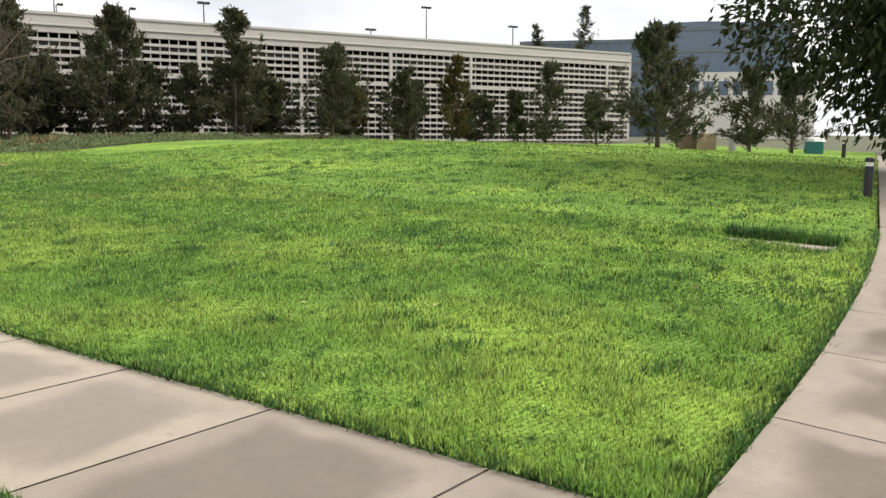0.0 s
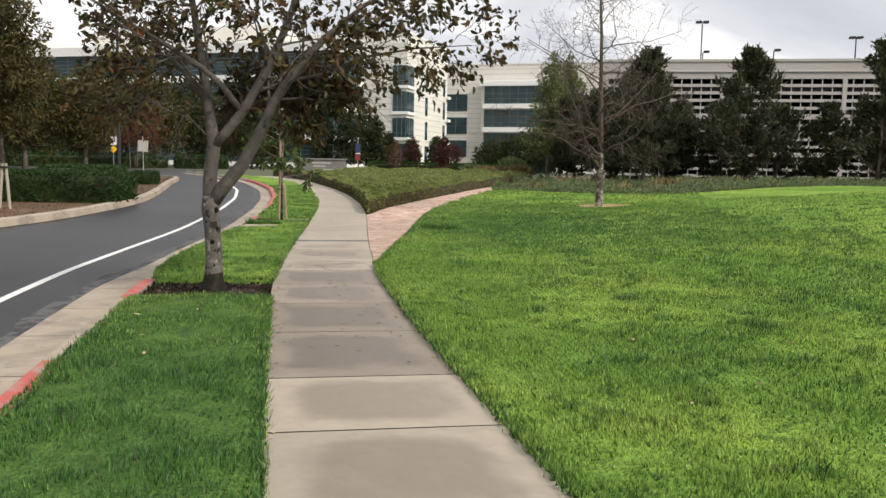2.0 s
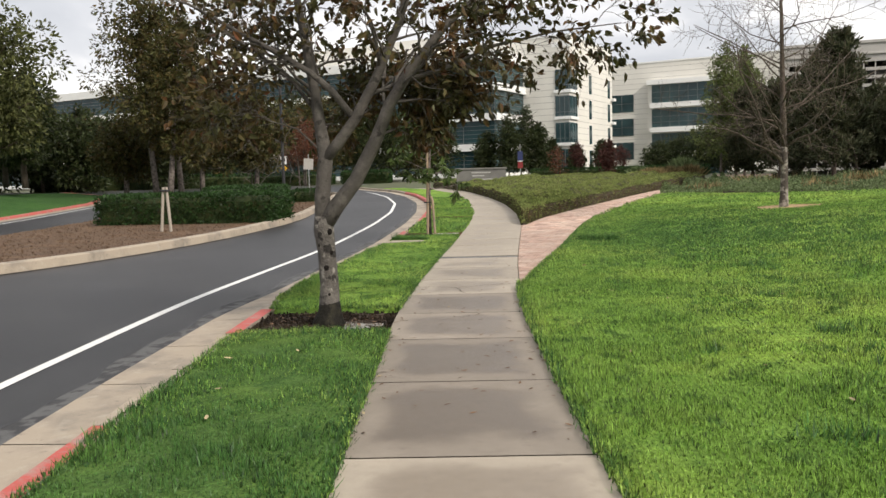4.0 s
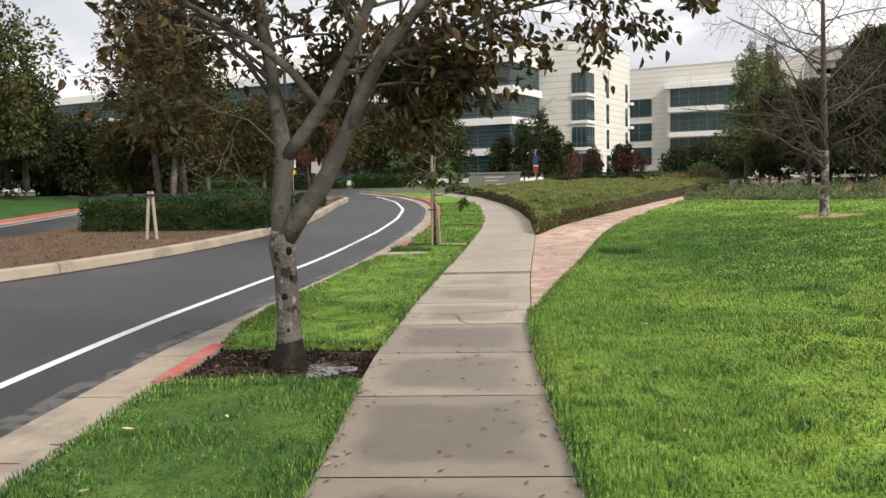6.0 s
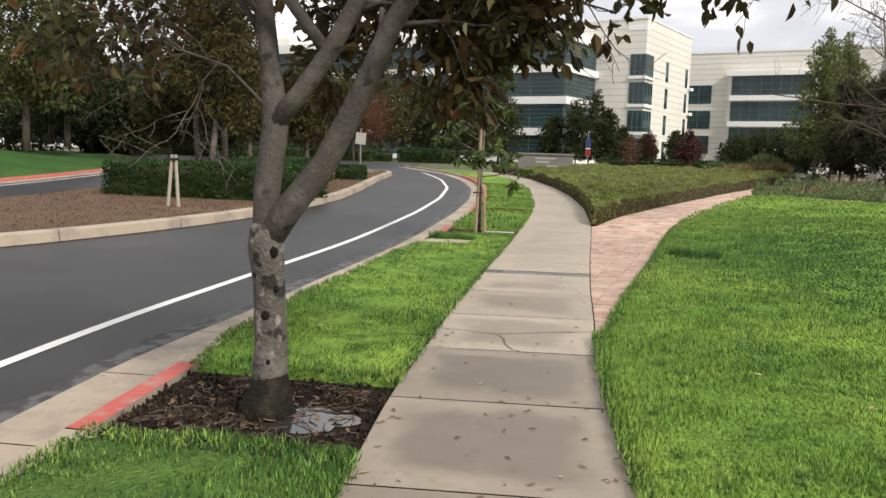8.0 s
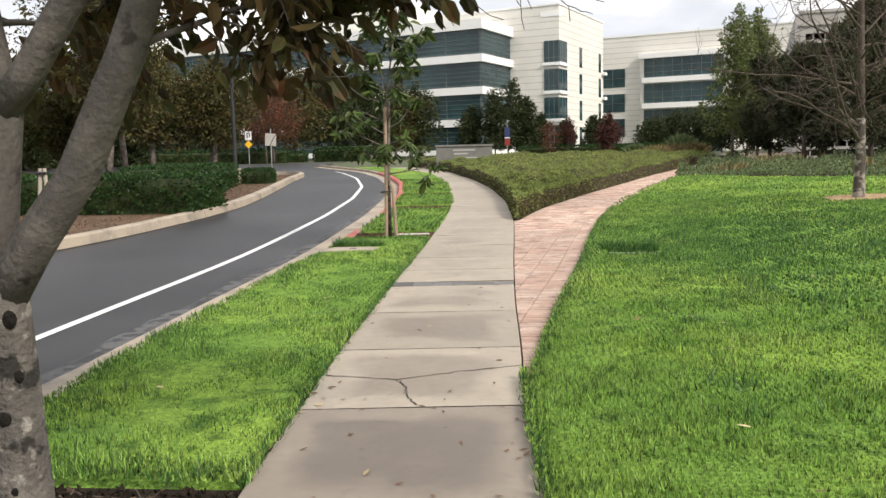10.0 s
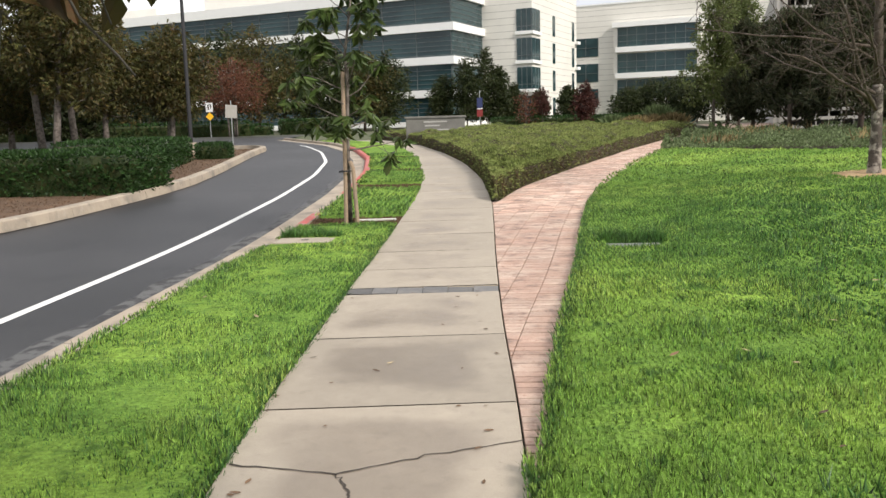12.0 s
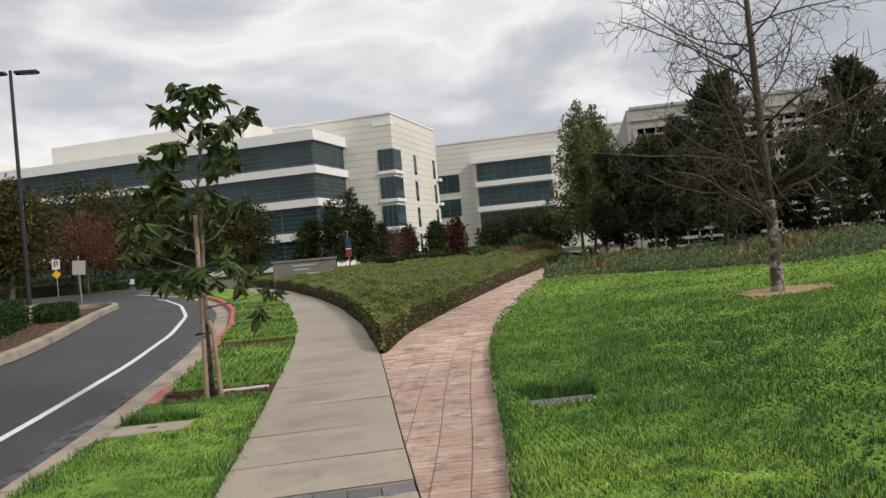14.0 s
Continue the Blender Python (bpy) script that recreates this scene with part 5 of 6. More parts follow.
# ---- trees further off ----
BIG_LEFT = [(-25.6, 51.5, 6.0, 2.2), (-21.5, 47.2, 16, 3.1), (-19.9, 45.4, 12.5, 2.7), (-20.7, 48.9, 14.5, 2.8), (-21.4, 53.9, 8.5, 2.8), (-18.2, 55.5, 8.0, 2.6)]
FAR_LEFT = [(-27, 40, 12, 3.6), (-33, 35, 13, 4), (-38, 44, 13, 4), (-32.3, 51, 9.2, 2.1), (-43, 32, 12, 4), (-37, 56, 9, 3.0), (-46, 48, 12, 4)]
DARK_BACK = [(-39.5, 64.6, 7.6, 3.6), (-39.2, 69.6, 7.9, 3.8), (-38.5, 74.7, 8.4, 3.8), (-36.8, 80.2, 9.0, 4.0), (-33.8, 79.4, 9.6, 4.0), (-33.5, 84.0, 10.2, 4.2), (-30.1, 81.1, 10.6, 3.9), (-30.1, 87.5, 10.6, 4.1), (-24.4, 87.4, 11.9, 4.1), (-20.4, 82.3, 11.2, 3.5), (-19.7, 88.7, 11.2, 3.8), (-18.4, 93.1, 10.6, 3.5), (-14.8, 89.8, 9.2, 3.2), (-12.3, 92.2, 9.2, 3.2), (-10.3, 94.5, 9.2, 3.1)]
COLUMNS = [(-4.8, 97.0, 6.6, 1.6), (-2.0, 95.2, 8.4, 1.6), (-0.7, 97.2, 10.0, 1.8), (1.2, 97.2, 7.6, 1.3), (2.5, 99.2, 5.6, 1.2), (8.7, 98.8, 5.0, 1.2), (5.9, 101.1, 4.6, 1.0)]
CRIMSON = [(5.3, 87.1, 4.2, 0.8), (5.3, 51.0, 3.1, 0.6), (10.3, 90.6, 3.8, 0.9)]
ORANGE = [(2.3, 49.2, 2.7, 0.55)]
SHRUBS_B = [(15.6, 104.1, 4.6, 2.2), (18.4, 105.6, 5.6, 2.6), (20.7, 103.1, 5.8, 2.6), (22.8, 100.6, 5.6, 2.6)]
POPLARS = [(12.6, 53.7, 9.8, 1.4), (14.3, 57.4, 10.2, 1.3), (14.4, 55.3, 9.2, 1.3)]
BACK_LEFT = [(-45, 62, 9, 4), (-51, 57, 9, 4), (-56, 51, 9, 4), (-48, 70, 10, 4), (-41, 66, 9, 3.6), (-62, 60, 10, 4), (-35, 63, 8, 3.4), (-29, 66, 8, 3.2), (-58, 42, 9, 4), (-63, 50, 10, 4.2)]
for i, (x, y, h, r) in enumerate(BIG_LEFT):
    leafy_tree("tall_tree", x, y, float(gz(y)), h, r, "tall brown-green tree with reddish trunk", M_BARKP, M_LEAF_BRN, 100 + i, n=9000, size=0.26, base=0.22, trunk_r=0.2, group="tall trees past the median", lumps_n=34)
for i, (x, y, h, r) in enumerate(FAR_LEFT):
    leafy_tree("large_tree", x, y, float(gz(y)) + 0.8, h, r, "large dark leafy tree across the road", M_BARKD, M_LEAF_DK if i % 2 else M_LEAF_OLIVE, 130 + i, n=9000, size=0.3, base=0.2, trunk_r=0.22, group="trees across the road", lumps_n=34)
for i, (x, y, h, r) in enumerate(DARK_BACK):
    leafy_tree("evergreen_tree", x, y, 1.2, h, r, "dense dark evergreen tree before the offices", M_BARKD, (M_LEAF_DK, M_LEAF_BRN, M_LEAF_DK, M_LEAF_OLIVE)[i % 4], 160 + i, n=5200, size=0.36, base=0.14, trunk_r=0.16, group="trees before the offices", lumps_n=30)
for i, (x, y, h, r) in enumerate(BACK_LEFT):
    leafy_tree("backing_tree", x, y, 1.0, h, r, "dense dark tree closing the far side", M_BARKD, M_LEAF_DK, 400 + i, n=5200, size=0.4, base=0.05, trunk_r=0.16, group="trees closing the far side", lumps_n=30)
for i, (x, y, h, r) in enumerate(COLUMNS):
    leafy_tree("narrow_tree", x, y, 1.1, h, r, "narrow dark tree beside the tower", M_BARKD, M_LEAF_DK, 190 + i, n=5200, size=0.3, base=0.12, shape="column", trunk_r=0.09, group="narrow trees at the tower", lumps_n=22)
for i, (x, y, h, r) in enumerate(CRIMSON):
    leafy_tree("young_red_tree", x, y, float(gz(y)), h, r, "young tree with crimson leaves", M_BARKD, M_LEAF_CRIM, 200 + i, n=1700, size=0.17, base=0.3, trunk_r=0.05, group="young red trees", lumps_n=18)
for i, (x, y, h, r) in enumerate(ORANGE):
    leafy_tree("young_orange_tree", x, y, float(gz(y)), h, r, "staked young tree with sparse orange leaves", M_BARKP, M_LEAF_RED, 210 + i, n=700, size=0.11, base=0.35, trunk_r=0.03, lumps_n=14)
for i, (x, y, h, r) in enumerate(SHRUBS_B):
    leafy_tree("dark_shrub_tree", x, y, 1.25, h, r, "broad dark shrub before the block", M_BARKD, M_LEAF_DK, 220 + i, n=3800, size=0.32, base=0.08, trunk_r=0.1, group="shrubs before the block", lumps_n=24)
for i, (x, y, h, r) in enumerate(POPLARS):
    leafy_tree("poplar", x, y, 1.0, h, r, "slender green poplar with pale trunk", M_BARKP, M_LEAF_POP, 230 + i, n=10000, size=0.18, base=0.16, shape="column", trunk_r=0.1, group="poplars", lumps_n=30)
leafy_tree("rust_tree", -18.6, 68.5, 1.2, 6.5, 3.0, "spreading tree with rust-red leaves", M_BARKP, M_LEAF_RED, 250, n=9000, size=0.15, base=0.34, stems=3, trunk_r=0.08, lumps_n=36)
leafy_tree("small_tree", -19.2, 57.5, 1.1, 4.2, 1.5, "small tree with yellow-brown leaves", M_BARKP, M_LEAF_AUT, 251, n=2400, size=0.16, base=0.35, trunk_r=0.06, lumps_n=18)

PINES = [(14.2, 46.5, 5.4, 2.0), (13.6, 50, 5.2, 2.0), (16.3, 50, 6.4, 2.2), (19.2, 47.5, 4.8, 2.0), (21.5, 46, 5, 2.0), (31, 42.5, 5.0, 1.8), (36.5, 40, 4.4, 1.6), (41.5, 39, 4.2, 1.5), (15.3, 41.6, 7.4, 1.9), (17.6, 45, 5.6, 2.0), (20.9, 41.4, 7.4, 1.9), (23.6, 43.5, 4.6, 1.7), (27.5, 40, 7.9, 1.6), (28.6, 41.5, 5.2, 1.9), (25.4, 41.5, 4.4, 1.5),
         (33.4, 38.2, 6.0, 1.8), (39.8, 37.7, 5.0, 1.2), (43.3, 37, 6.2, 1.4), (46.2, 37.4, 4.0, 1.3), (50.7, 34.4, 6.3, 1.5), (48.4, 35.2, 4.2, 1.2), (30.5, 40.5, 4.0, 1.4), (55.5, 33, 4.2, 1.3), (60, 28.5, 5.6, 1.8)]
for i, (x, y, h, r) in enumerate(PINES):
    pine("pine", x, y, float(hill(x, y)) - 0.1, h, r, 300 + i, n=9500 if i < 5 or 8 <= i < 11 else (6500, 4200, 5200)[i % 3], leaf_mat=M_LEAF_BRN if i in (6, 13, 17) else None)
pine("pine", 34.2, 15.7, float(hill(34.2, 15.7)) - 0.05, 5.6, 2.0, 330, group="", n=6500)
pine("pine", 49.8, 18.2, 0.25, 5.0, 2.1, 331, group="", n=5000)
pine("pine", 55.4, 17.8, 0.25, 5.2, 2.0, 332, group="", n=5000)
pine("conifer", 87.4, 62.0, 1.0, 14.6, 2.0, 333, "distant dark conifer behind the garage", group="conifers behind the garage", n=6000)
pine("conifer", 90.0, 58.3, 1.0, 16.6, 2.2, 334, "distant dark conifer behind the garage", group="conifers behind the garage", n=6000)
for i, (x, y, h, r) in enumerate(((61, 12, 5.5, 2.5), (66, 7, 6.5, 3), (72, 13, 6.5, 3), (76, 4, 7, 3), (58, 4.5, 4.5, 2.2), (84, 10, 8, 3.5), (70, 9, 7.5, 3), (66, 2, 6.5, 3), (80, 17, 8, 3.4), (92, 4, 9, 3.6), (78, -3, 7.5, 3.2))):
    leafy_tree("roadside_tree", x, y, 0.2, h, r, "grey-green tree beyond the lawn", M_BARKD, M_LEAF_OLIVE, 340 + i, n=4200, size=0.28, base=0.15, trunk_r=0.1, group="trees beyond the lawn", lumps_n=24)


leafy_tree("overhanging_tree", 25.5, 0.6, 0.5, 10, 6.4, "big dark tree overhanging the side path", M_BARKD, M_LEAF_DK, 77, n=46000, size=0.3, base=0.16, trunk_r=0.3, lumps_n=80, droop=0.7)

CLUMPS = [(15.3, 83.2, 1.5, 0.8, M_SAGE, "tall spiky grey-green grass clump"), (8.1, 51.8, 0.8, 0.8, M_STRAW, "low straw-coloured grass clump"), (9.6, 55.4, 0.8, 0.8, M_STRAW, "low straw-coloured grass clump"), (11.6, 59.0, 0.8, 0.8, M_STRAW, "low straw-coloured grass clump"), (8.9, 65.6, 0.7, 0.9, M_SAGE, "rounded grey-green grass clump")]

# ---- street furniture ----
def street_lamp(x, y, z, h):
    t = thing("street_lamp", x, y, z, "tall dark double-headed parking lamp", "street lamp")
    bm = bmesh.new()
    tube(bm, [(0, 0, -0.2), (0, 0, h * 0.5), (0, 0, h)], [0.085, 0.075, 0.06], 10)
    part("pole", bm, M_DKMETAL, t)
    bm = bmesh.new()
    tube(bm, [(0, 0, -0.1), (0, 0, 0.5)], [0.26, 0.25], 14)
    part("base", bm, M_CURB, t, "round concrete footing")
    for s in (-1, 1):
        bm = bmesh.new()
        box(bm, min(s * 0.15, s * 1.0), max(s * 0.15, s * 1.0), -0.16, 0.16, h - 0.16, h - 0.04, bevel=0.03)
        head = part("lamp_head", bm, M_DKMETAL, t)
        part("lens", box(bmesh.new(), min(s * 0.4, s * 0.92), max(s * 0.4, s * 0.92), -0.11, 0.11, h - 0.175, h - 0.161), M_STEEL, head, "grey lamp lens")
    return t


street_lamp(-11.8, 41.0, float(gz(41.0)), 9.2)


def roof_lamp(x, y, z, h, double):
    t = thing("roof_lamp", x, y, z, "dark box lamp on a garage roof pole", "lamp post", "lamps on the garage roof", rz=-15)
    bm = bmesh.new()
    tube(bm, [(0, 0, 0), (0, 0, h)], [0.06, 0.05], 8)
    part("pole", bm, M_DKMETAL, t)
    for s in (-1, 1) if double else (1,):
        head = part("lamp_head", box(bmesh.new(), min(s * 0.04, s * 0.52), max(s * 0.04, s * 0.52), -0.2, 0.2, h - 0.02, h + 0.16, bevel=0.03), M_DKMETAL, t)
        part("lens", box(bmesh.new(), min(s * 0.12, s * 0.46), max(s * 0.12, s * 0.46), -0.14, 0.14, h - 0.035, h - 0.022), M_STEEL, head, "grey lamp lens")


for along, top, double in ((42.0, 12.9, True), (19.7, 11.55, True), (35.8, 10.35, True), (52.7, 11.75, True), (7.8, 12.9, True), (7.95, 10.5, False), (13.5, 10.6, False)):
    q = gm @ Vector((along, 8.0, 7.9))
    roof_lamp(q.x, q.y, q.z, top - 7.9, double)


def monument_sign():
    t = thing("monument_sign", -2.08, 47.1, float(gz(47)) - 0.05, "low grey stone monument sign with worn lettering", "sign")
    part("slab", box(bmesh.new(), -1.4, 1.4, -0.22, 0.22, -0.2, 1.18, bevel=0.02), M_SIGN, t)
    part("cap", box(bmesh.new(), -1.46, 1.46, -0.27, 0.27, 1.18, 1.28, bevel=0.015), M_SIGN, t)
    for z, w, x in ((0.98, 1.1, 0.0), (0.8, 0.7, -0.15), (0.6, 0.9, 0.2)):
        part("lettering", box(bmesh.new(), x - w / 2, x + w / 2, -0.235, -0.22, z, z + 0.07), mat("sign_letters", (0.36, 0.35, 0.33), 0.7), t, "unreadable raised lettering")
    return t


monument_sign()


def post_sign(x, y, panels, label, h, yaw=0):
    t = thing("road_sign", x, y, float(gz(y)), label, "sign", rz=yaw)
    bm = bmesh.new()
    tube(bm, [(0, 0.03, -0.2), (0, 0.03, h)], [0.03, 0.03], 8)
    part("post", bm, M_STEEL, t)
    for name, z, w, hh, m, turn in panels:
        p = part(name, box(bmesh.new(), -w / 2, w / 2, -0.006, 0.006, -hh / 2, hh / 2), m, t)
        p.matrix_basis = pose(0, 0, z, 0, turn, 0)
    return t


M_SWHITE = mat("sign_white", (0.75, 0.75, 0.74), 0.5)
M_SBLACK = mat("sign_black", (0.015, 0.015, 0.015), 0.5)
M_SYEL = mat("sign_yellow", (0.80, 0.45, 0.02), 0.5)
M_SGREY = mat("sign_back", (0.34, 0.32, 0.29), 0.6, grain=[(6, 0.15)])
M_SBLUE = mat("sign_blue", (0.02, 0.03, 0.10), 0.5)
M_SRED = mat("sign_red", (0.2, 0.02, 0.02), 0.5)
s_ = post_sign(-19.4, 66, (("panel", 2.0, 0.5, 0.65, M_SWHITE, 0), ("warning_panel", 1.35, 0.42, 0.42, M_SYEL, 45)), "white arrow sign over a yellow diamond", 2.35)
for dx, dz, w, h in ((-0.08, 0.0, 0.08, 0.36), (0.1, 0.05, 0.08, 0.3), (0.02, 0.17, 0.2, 0.06)):
    part("arrow", box(bmesh.new(), dx - w / 2, dx + w / 2, -0.012, -0.007, 2.0 + dz - h / 2, 2.0 + dz + h / 2), M_SBLACK, s_, "black arrow marking")
post_sign(-13.6, 52.4, (("panel", 1.7, 0.62, 0.7, M_SGREY, 4),), "grey blank back of a road sign", 2.3, 12)
b_ = post_sign(-0.5, 82.2, (("panel", 2.2, 0.5, 0.9, M_SBLUE, 0), ("lower_panel", 1.3, 0.5, 0.6, M_SRED, 0)), "blue and red directory sign panel", 3.3)
part("band", box(bmesh.new(), -0.25, 0.25, -0.012, -0.007, 1.65, 1.72), M_SWHITE, b_)

hedge("boxed_hedge", -14.5, 75.6, 4.5, 1.8, 1.1, 0, "dark clipped box hedge by the drive", M_HEDGE, 41, n=5000, size=0.2, z=1.2)
hedge("long_hedge", 9.5, 88, 18, 1.6, 0.9, -8, "long low dark hedge before the tower", M_HEDGE, 42, n=9000, size=0.22, z=1.2)
hedge("long_hedge", -24, 77, 12, 1.6, 0.8, 5, "long low dark hedge by the drive", M_HEDGE, 43, n=7000, size=0.2, z=1.2)
hedge("long_hedge", -30, 70, 24, 2.0, 1.0, 12, "long low dark hedge by the drive", M_HEDGE, 44, n=8000, size=0.24, z=1.2)
for i, (x, y, w) in enumerate(((-33, 26, 3.0), (-31, 30, 3.4), (-30, 34.5, 3.2), (-29.5, 38, 2.6), (-34, 22, 3))):
    hedge("brown_shrub", x, y, w, 2.4, 0.9, 20 * i, "brown-green clipped shrub atop the slope", M_LEAF_BRN, 50 + i, n=3000, size=0.16, z=2.5)


def stakes():
    t = thing("tree_stakes", -9.44, 21.9, 0.15, "two pale tree stakes tied at the top", "tree stake")
    for dx in (-0.16, 0.14):
        bm = bmesh.new()
        tube(bm, [(dx, 0, -0.15), (dx * 0.3, 0.02, 1.28)], [0.045, 0.042], 8)
        part("stake", bm, mat("pale_stake", (0.33, 0.29, 0.24), 0.85, grain=[(40, 0.25)]), t)
    bm = bmesh.new()
    tube(bm, [(-0.12, -0.05, 1.18), (0.1, -0.05, 1.18), (0.1, 0.07, 1.18), (-0.12, 0.07, 1.18)], [0.03] * 4, 6)
    part("tie", bm, M_DKMETAL, t, "black strap")
    return t


stakes()


def bollard(x, y):
    t = thing("bollard_light", x, y, float(hill(x, y)), "black bollard light with pale cap", "bollard")
    bm = bmesh.new()
    tube(bm, [(0, 0, -0.05), (0, 0, 0.62)], [0.085, 0.085], 14)
    part("body", bm, M_DKMETAL, t)
    bm = bmesh.new()
    tube(bm, [(0, 0, 0.62), (0, 0, 0.70)], [0.07, 0.07], 14)
    part("lens", bm, M_SWHITE, t, "pale lens ring")
    bm = bmesh.new()
    tube(bm, [(0, 0, 0.70), (0, 0, 0.76), (0, 0, 0.79)], [0.095, 0.095, 0.06], 14)
    part("cap", bm, M_DKMETAL, t)


bollard(17.1, 1.42)
bollard(37.4, 8.6)


def portable_toilet(x, y, z):
    t = thing("portable_toilet", x, y, z, "teal plastic portable toilet with pale domed roof", "toilet", rz=20)
    teal = mat("teal_plastic", (0.02, 0.17, 0.16), 0.5, grain=[(3, 0.1)])
    part("cabin", box(bmesh.new(), -0.55, 0.55, -0.55, 0.55, -0.3, 1.95, bevel=0.04), teal, t)
    part("roof", tube(bmesh.new(), [(0, 0, 1.95), (0, 0, 2.1), (0, 0, 2.22)], [0.7, 0.62, 0.3], 8), M_SWHITE, t, "pale domed roof")
    door = part("door", box(bmesh.new(), -0.36, 0.36, -0.575, -0.553, 0.1, 1.85, bevel=0.008), teal, t)
    part("handle", box(bmesh.new(), 0.24, 0.30, -0.6, -0.576, 0.95, 1.1), M_DKMETAL, door)


portable_toilet(55.75, 16.5, -0.9)


def utility_cabinet(x, y, z, w, h, label, m):
    t = thing("utility_cabinet", x, y, z, label, "cabinet", "cabinets beyond the lawn", rz=-28)
    part("body", box(bmesh.new(), -w / 2, w / 2, -0.3, 0.3, -0.4, h, bevel=0.02), m, t)
    part("lid", box(bmesh.new(), -w / 2 - 0.03, w / 2 + 0.03, -0.33, 0.33, h, h + 0.05, bevel=0.015), m, t)
    part("door", box(bmesh.new(), -w / 2 + 0.06, w / 2 - 0.06, -0.318, -0.302, 0.08, h - 0.06), m, t)


utility_cabinet(52.6, 23.8, 0.5, 1.2, 0.95, "brown utility cabinet beyond the lawn", mat("brown_cabinet", (0.16, 0.11, 0.075), 0.7, grain=[(4, 0.15)]))
utility_cabinet(53.1, 22.6, 0.5, 1.1, 1.0, "tan utility cabinet beyond the lawn", mat("tan_cabinet", (0.36, 0.27, 0.18), 0.7, grain=[(4, 0.15)]))


def gate_post(x, y, z, h):
    t = thing("gate_post", x, y, z, "pale square gate post with a cap", "post", "gate posts beyond the lawn")
    part("shaft", box(bmesh.new(), -0.18, 0.18, -0.18, 0.18, -0.5, h, bevel=0.02), M_GAR, t)
    part("cap", box(bmesh.new(), -0.24, 0.24, -0.24, 0.24, h, h + 0.12, bevel=0.03), M_WALL2, t)


gate_post(53.2, 22.9, 0.4, 2.4)
gate_post(54.2, 21.3, 0.4, 1.9)


def grass_clump(x, y, h, r, n, material, label, seed):
    """An ornamental grass: many thin arching blades from one foot."""
    rng = np.random.default_rng(seed)
    t = thing("ornamental_grass", x, y, float(hill(x, y)), label, "grass clump", "grass clumps behind the hedge")
    bx, by = rng.normal(size=n) * r * 0.25, rng.normal(size=n) * r * 0.25
    d = np.stack([bx * 2.2 / r + rng.normal(size=n) * 0.25, by * 2.2 / r + rng.normal(size=n) * 0.25, np.full(n, 1.6)], -1)
    leaves("blades", np.stack([bx, by, np.full(n, -0.03)], -1), d, h, material, rng, t, ratio=0.05, spread=0.25)


for i, (x, y, h, r, m, label) in enumerate(CLUMPS):
    grass_clump(x, y, h, r, 700, m, label, 600 + i)

# ---- covers, litter, marks ----
def drain():
    cx, cy, hx, hy = HOLES[0]
    z = float(lawn_z(cx, cy, 1.0)) + 0.004
    t = thing("drain_grate", cx, cy, z, "galvanised drain grate sunk in the lawn", "drain")
    part("pit", box(bmesh.new(), -hx, hx, -hy, hy, -0.12, 0.0), M_SOIL, t, "dark soil under the bars")
    for s in (-1, 1):
        part("frame", box(bmesh.new(), -hx + 0.02, hx - 0.02, s * (hy - 0.05) - 0.02, s * (hy - 0.05) + 0.02, 0.0, 0.035), M_STEEL, t)
        part("frame", box(bmesh.new(), s * (hx - 0.04) - 0.02, s * (hx - 0.04) + 0.02, -hy + 0.075, hy - 0.075, 0.0, 0.035), M_STEEL, t)
    for i in range(13):
        x = -hx + 0.09 + i * (2 * hx - 0.18) / 12
        part("bar", box(bmesh.new(), x - 0.011, x + 0.011, -hy + 0.075, hy - 0.075, 0.005, 0.03), M_STEEL, t)
    return t


drain()


def lid(name, x, y, z, hx, hy, label, rz=0.0):
    t = thing(name, x, y, z, label, "utility cover", rz=rz)
    part("lid", box(bmesh.new(), -hx, hx, -hy, hy, -0.05, 0.012, bevel=0.006), M_CONC, t)
    part("pull", box(bmesh.new(), -0.05, 0.05, -0.02, 0.02, 0.012, 0.018), M_DKMETAL, t)
    return t


lid("utility_cover", -1.87, 17.66, float(gz(17.66)) + 0.036, 0.38, 0.24, "stained concrete utility cover in the verge")
lid("utility_cover", 10.0, 0.4, float(lawn_z(10.0, 0.4, 1.0)) + 0.005, 0.27, 0.72, "concrete utility cover sunk in the lawn")

plank = thing("plank", -1.25, 20.05, float(gz(20)) - 0.03, "pale loose board lying in the tree pit", "board", rz=4)
part("board", box(bmesh.new(), -0.32, 0.32, -0.05, 0.05, 0.0, 0.03, bevel=0.004), mat("pale_board", (0.55, 0.53, 0.48), 0.8, grain=[(30, 0.2)]), plank)

M_PUDDLE = mat("wet_puddle", (0.03, 0.028, 0.025), 0.04, spec=0.8)
bm = bmesh.new()
bmesh.ops.create_circle(bm, cap_ends=True, segments=96, radius=0.2)
for v in bm.verts:
    a = math.atan2(v.co.y, v.co.x)
    v.co = Vector((v.co.x * 1.15, v.co.y * 1.25, 0)) * (1 + 0.2 * math.sin(3 * a + 1) + 0.12 * math.sin(5 * a) + 0.05 * math.sin(9 * a + 2))
pud = link("puddle", bm, M_PUDDLE)
pud.location = (-0.86, 7.62, -0.036)
tagged(pud, "shallow rain puddle in the tree pit", "puddle", kind="structure")


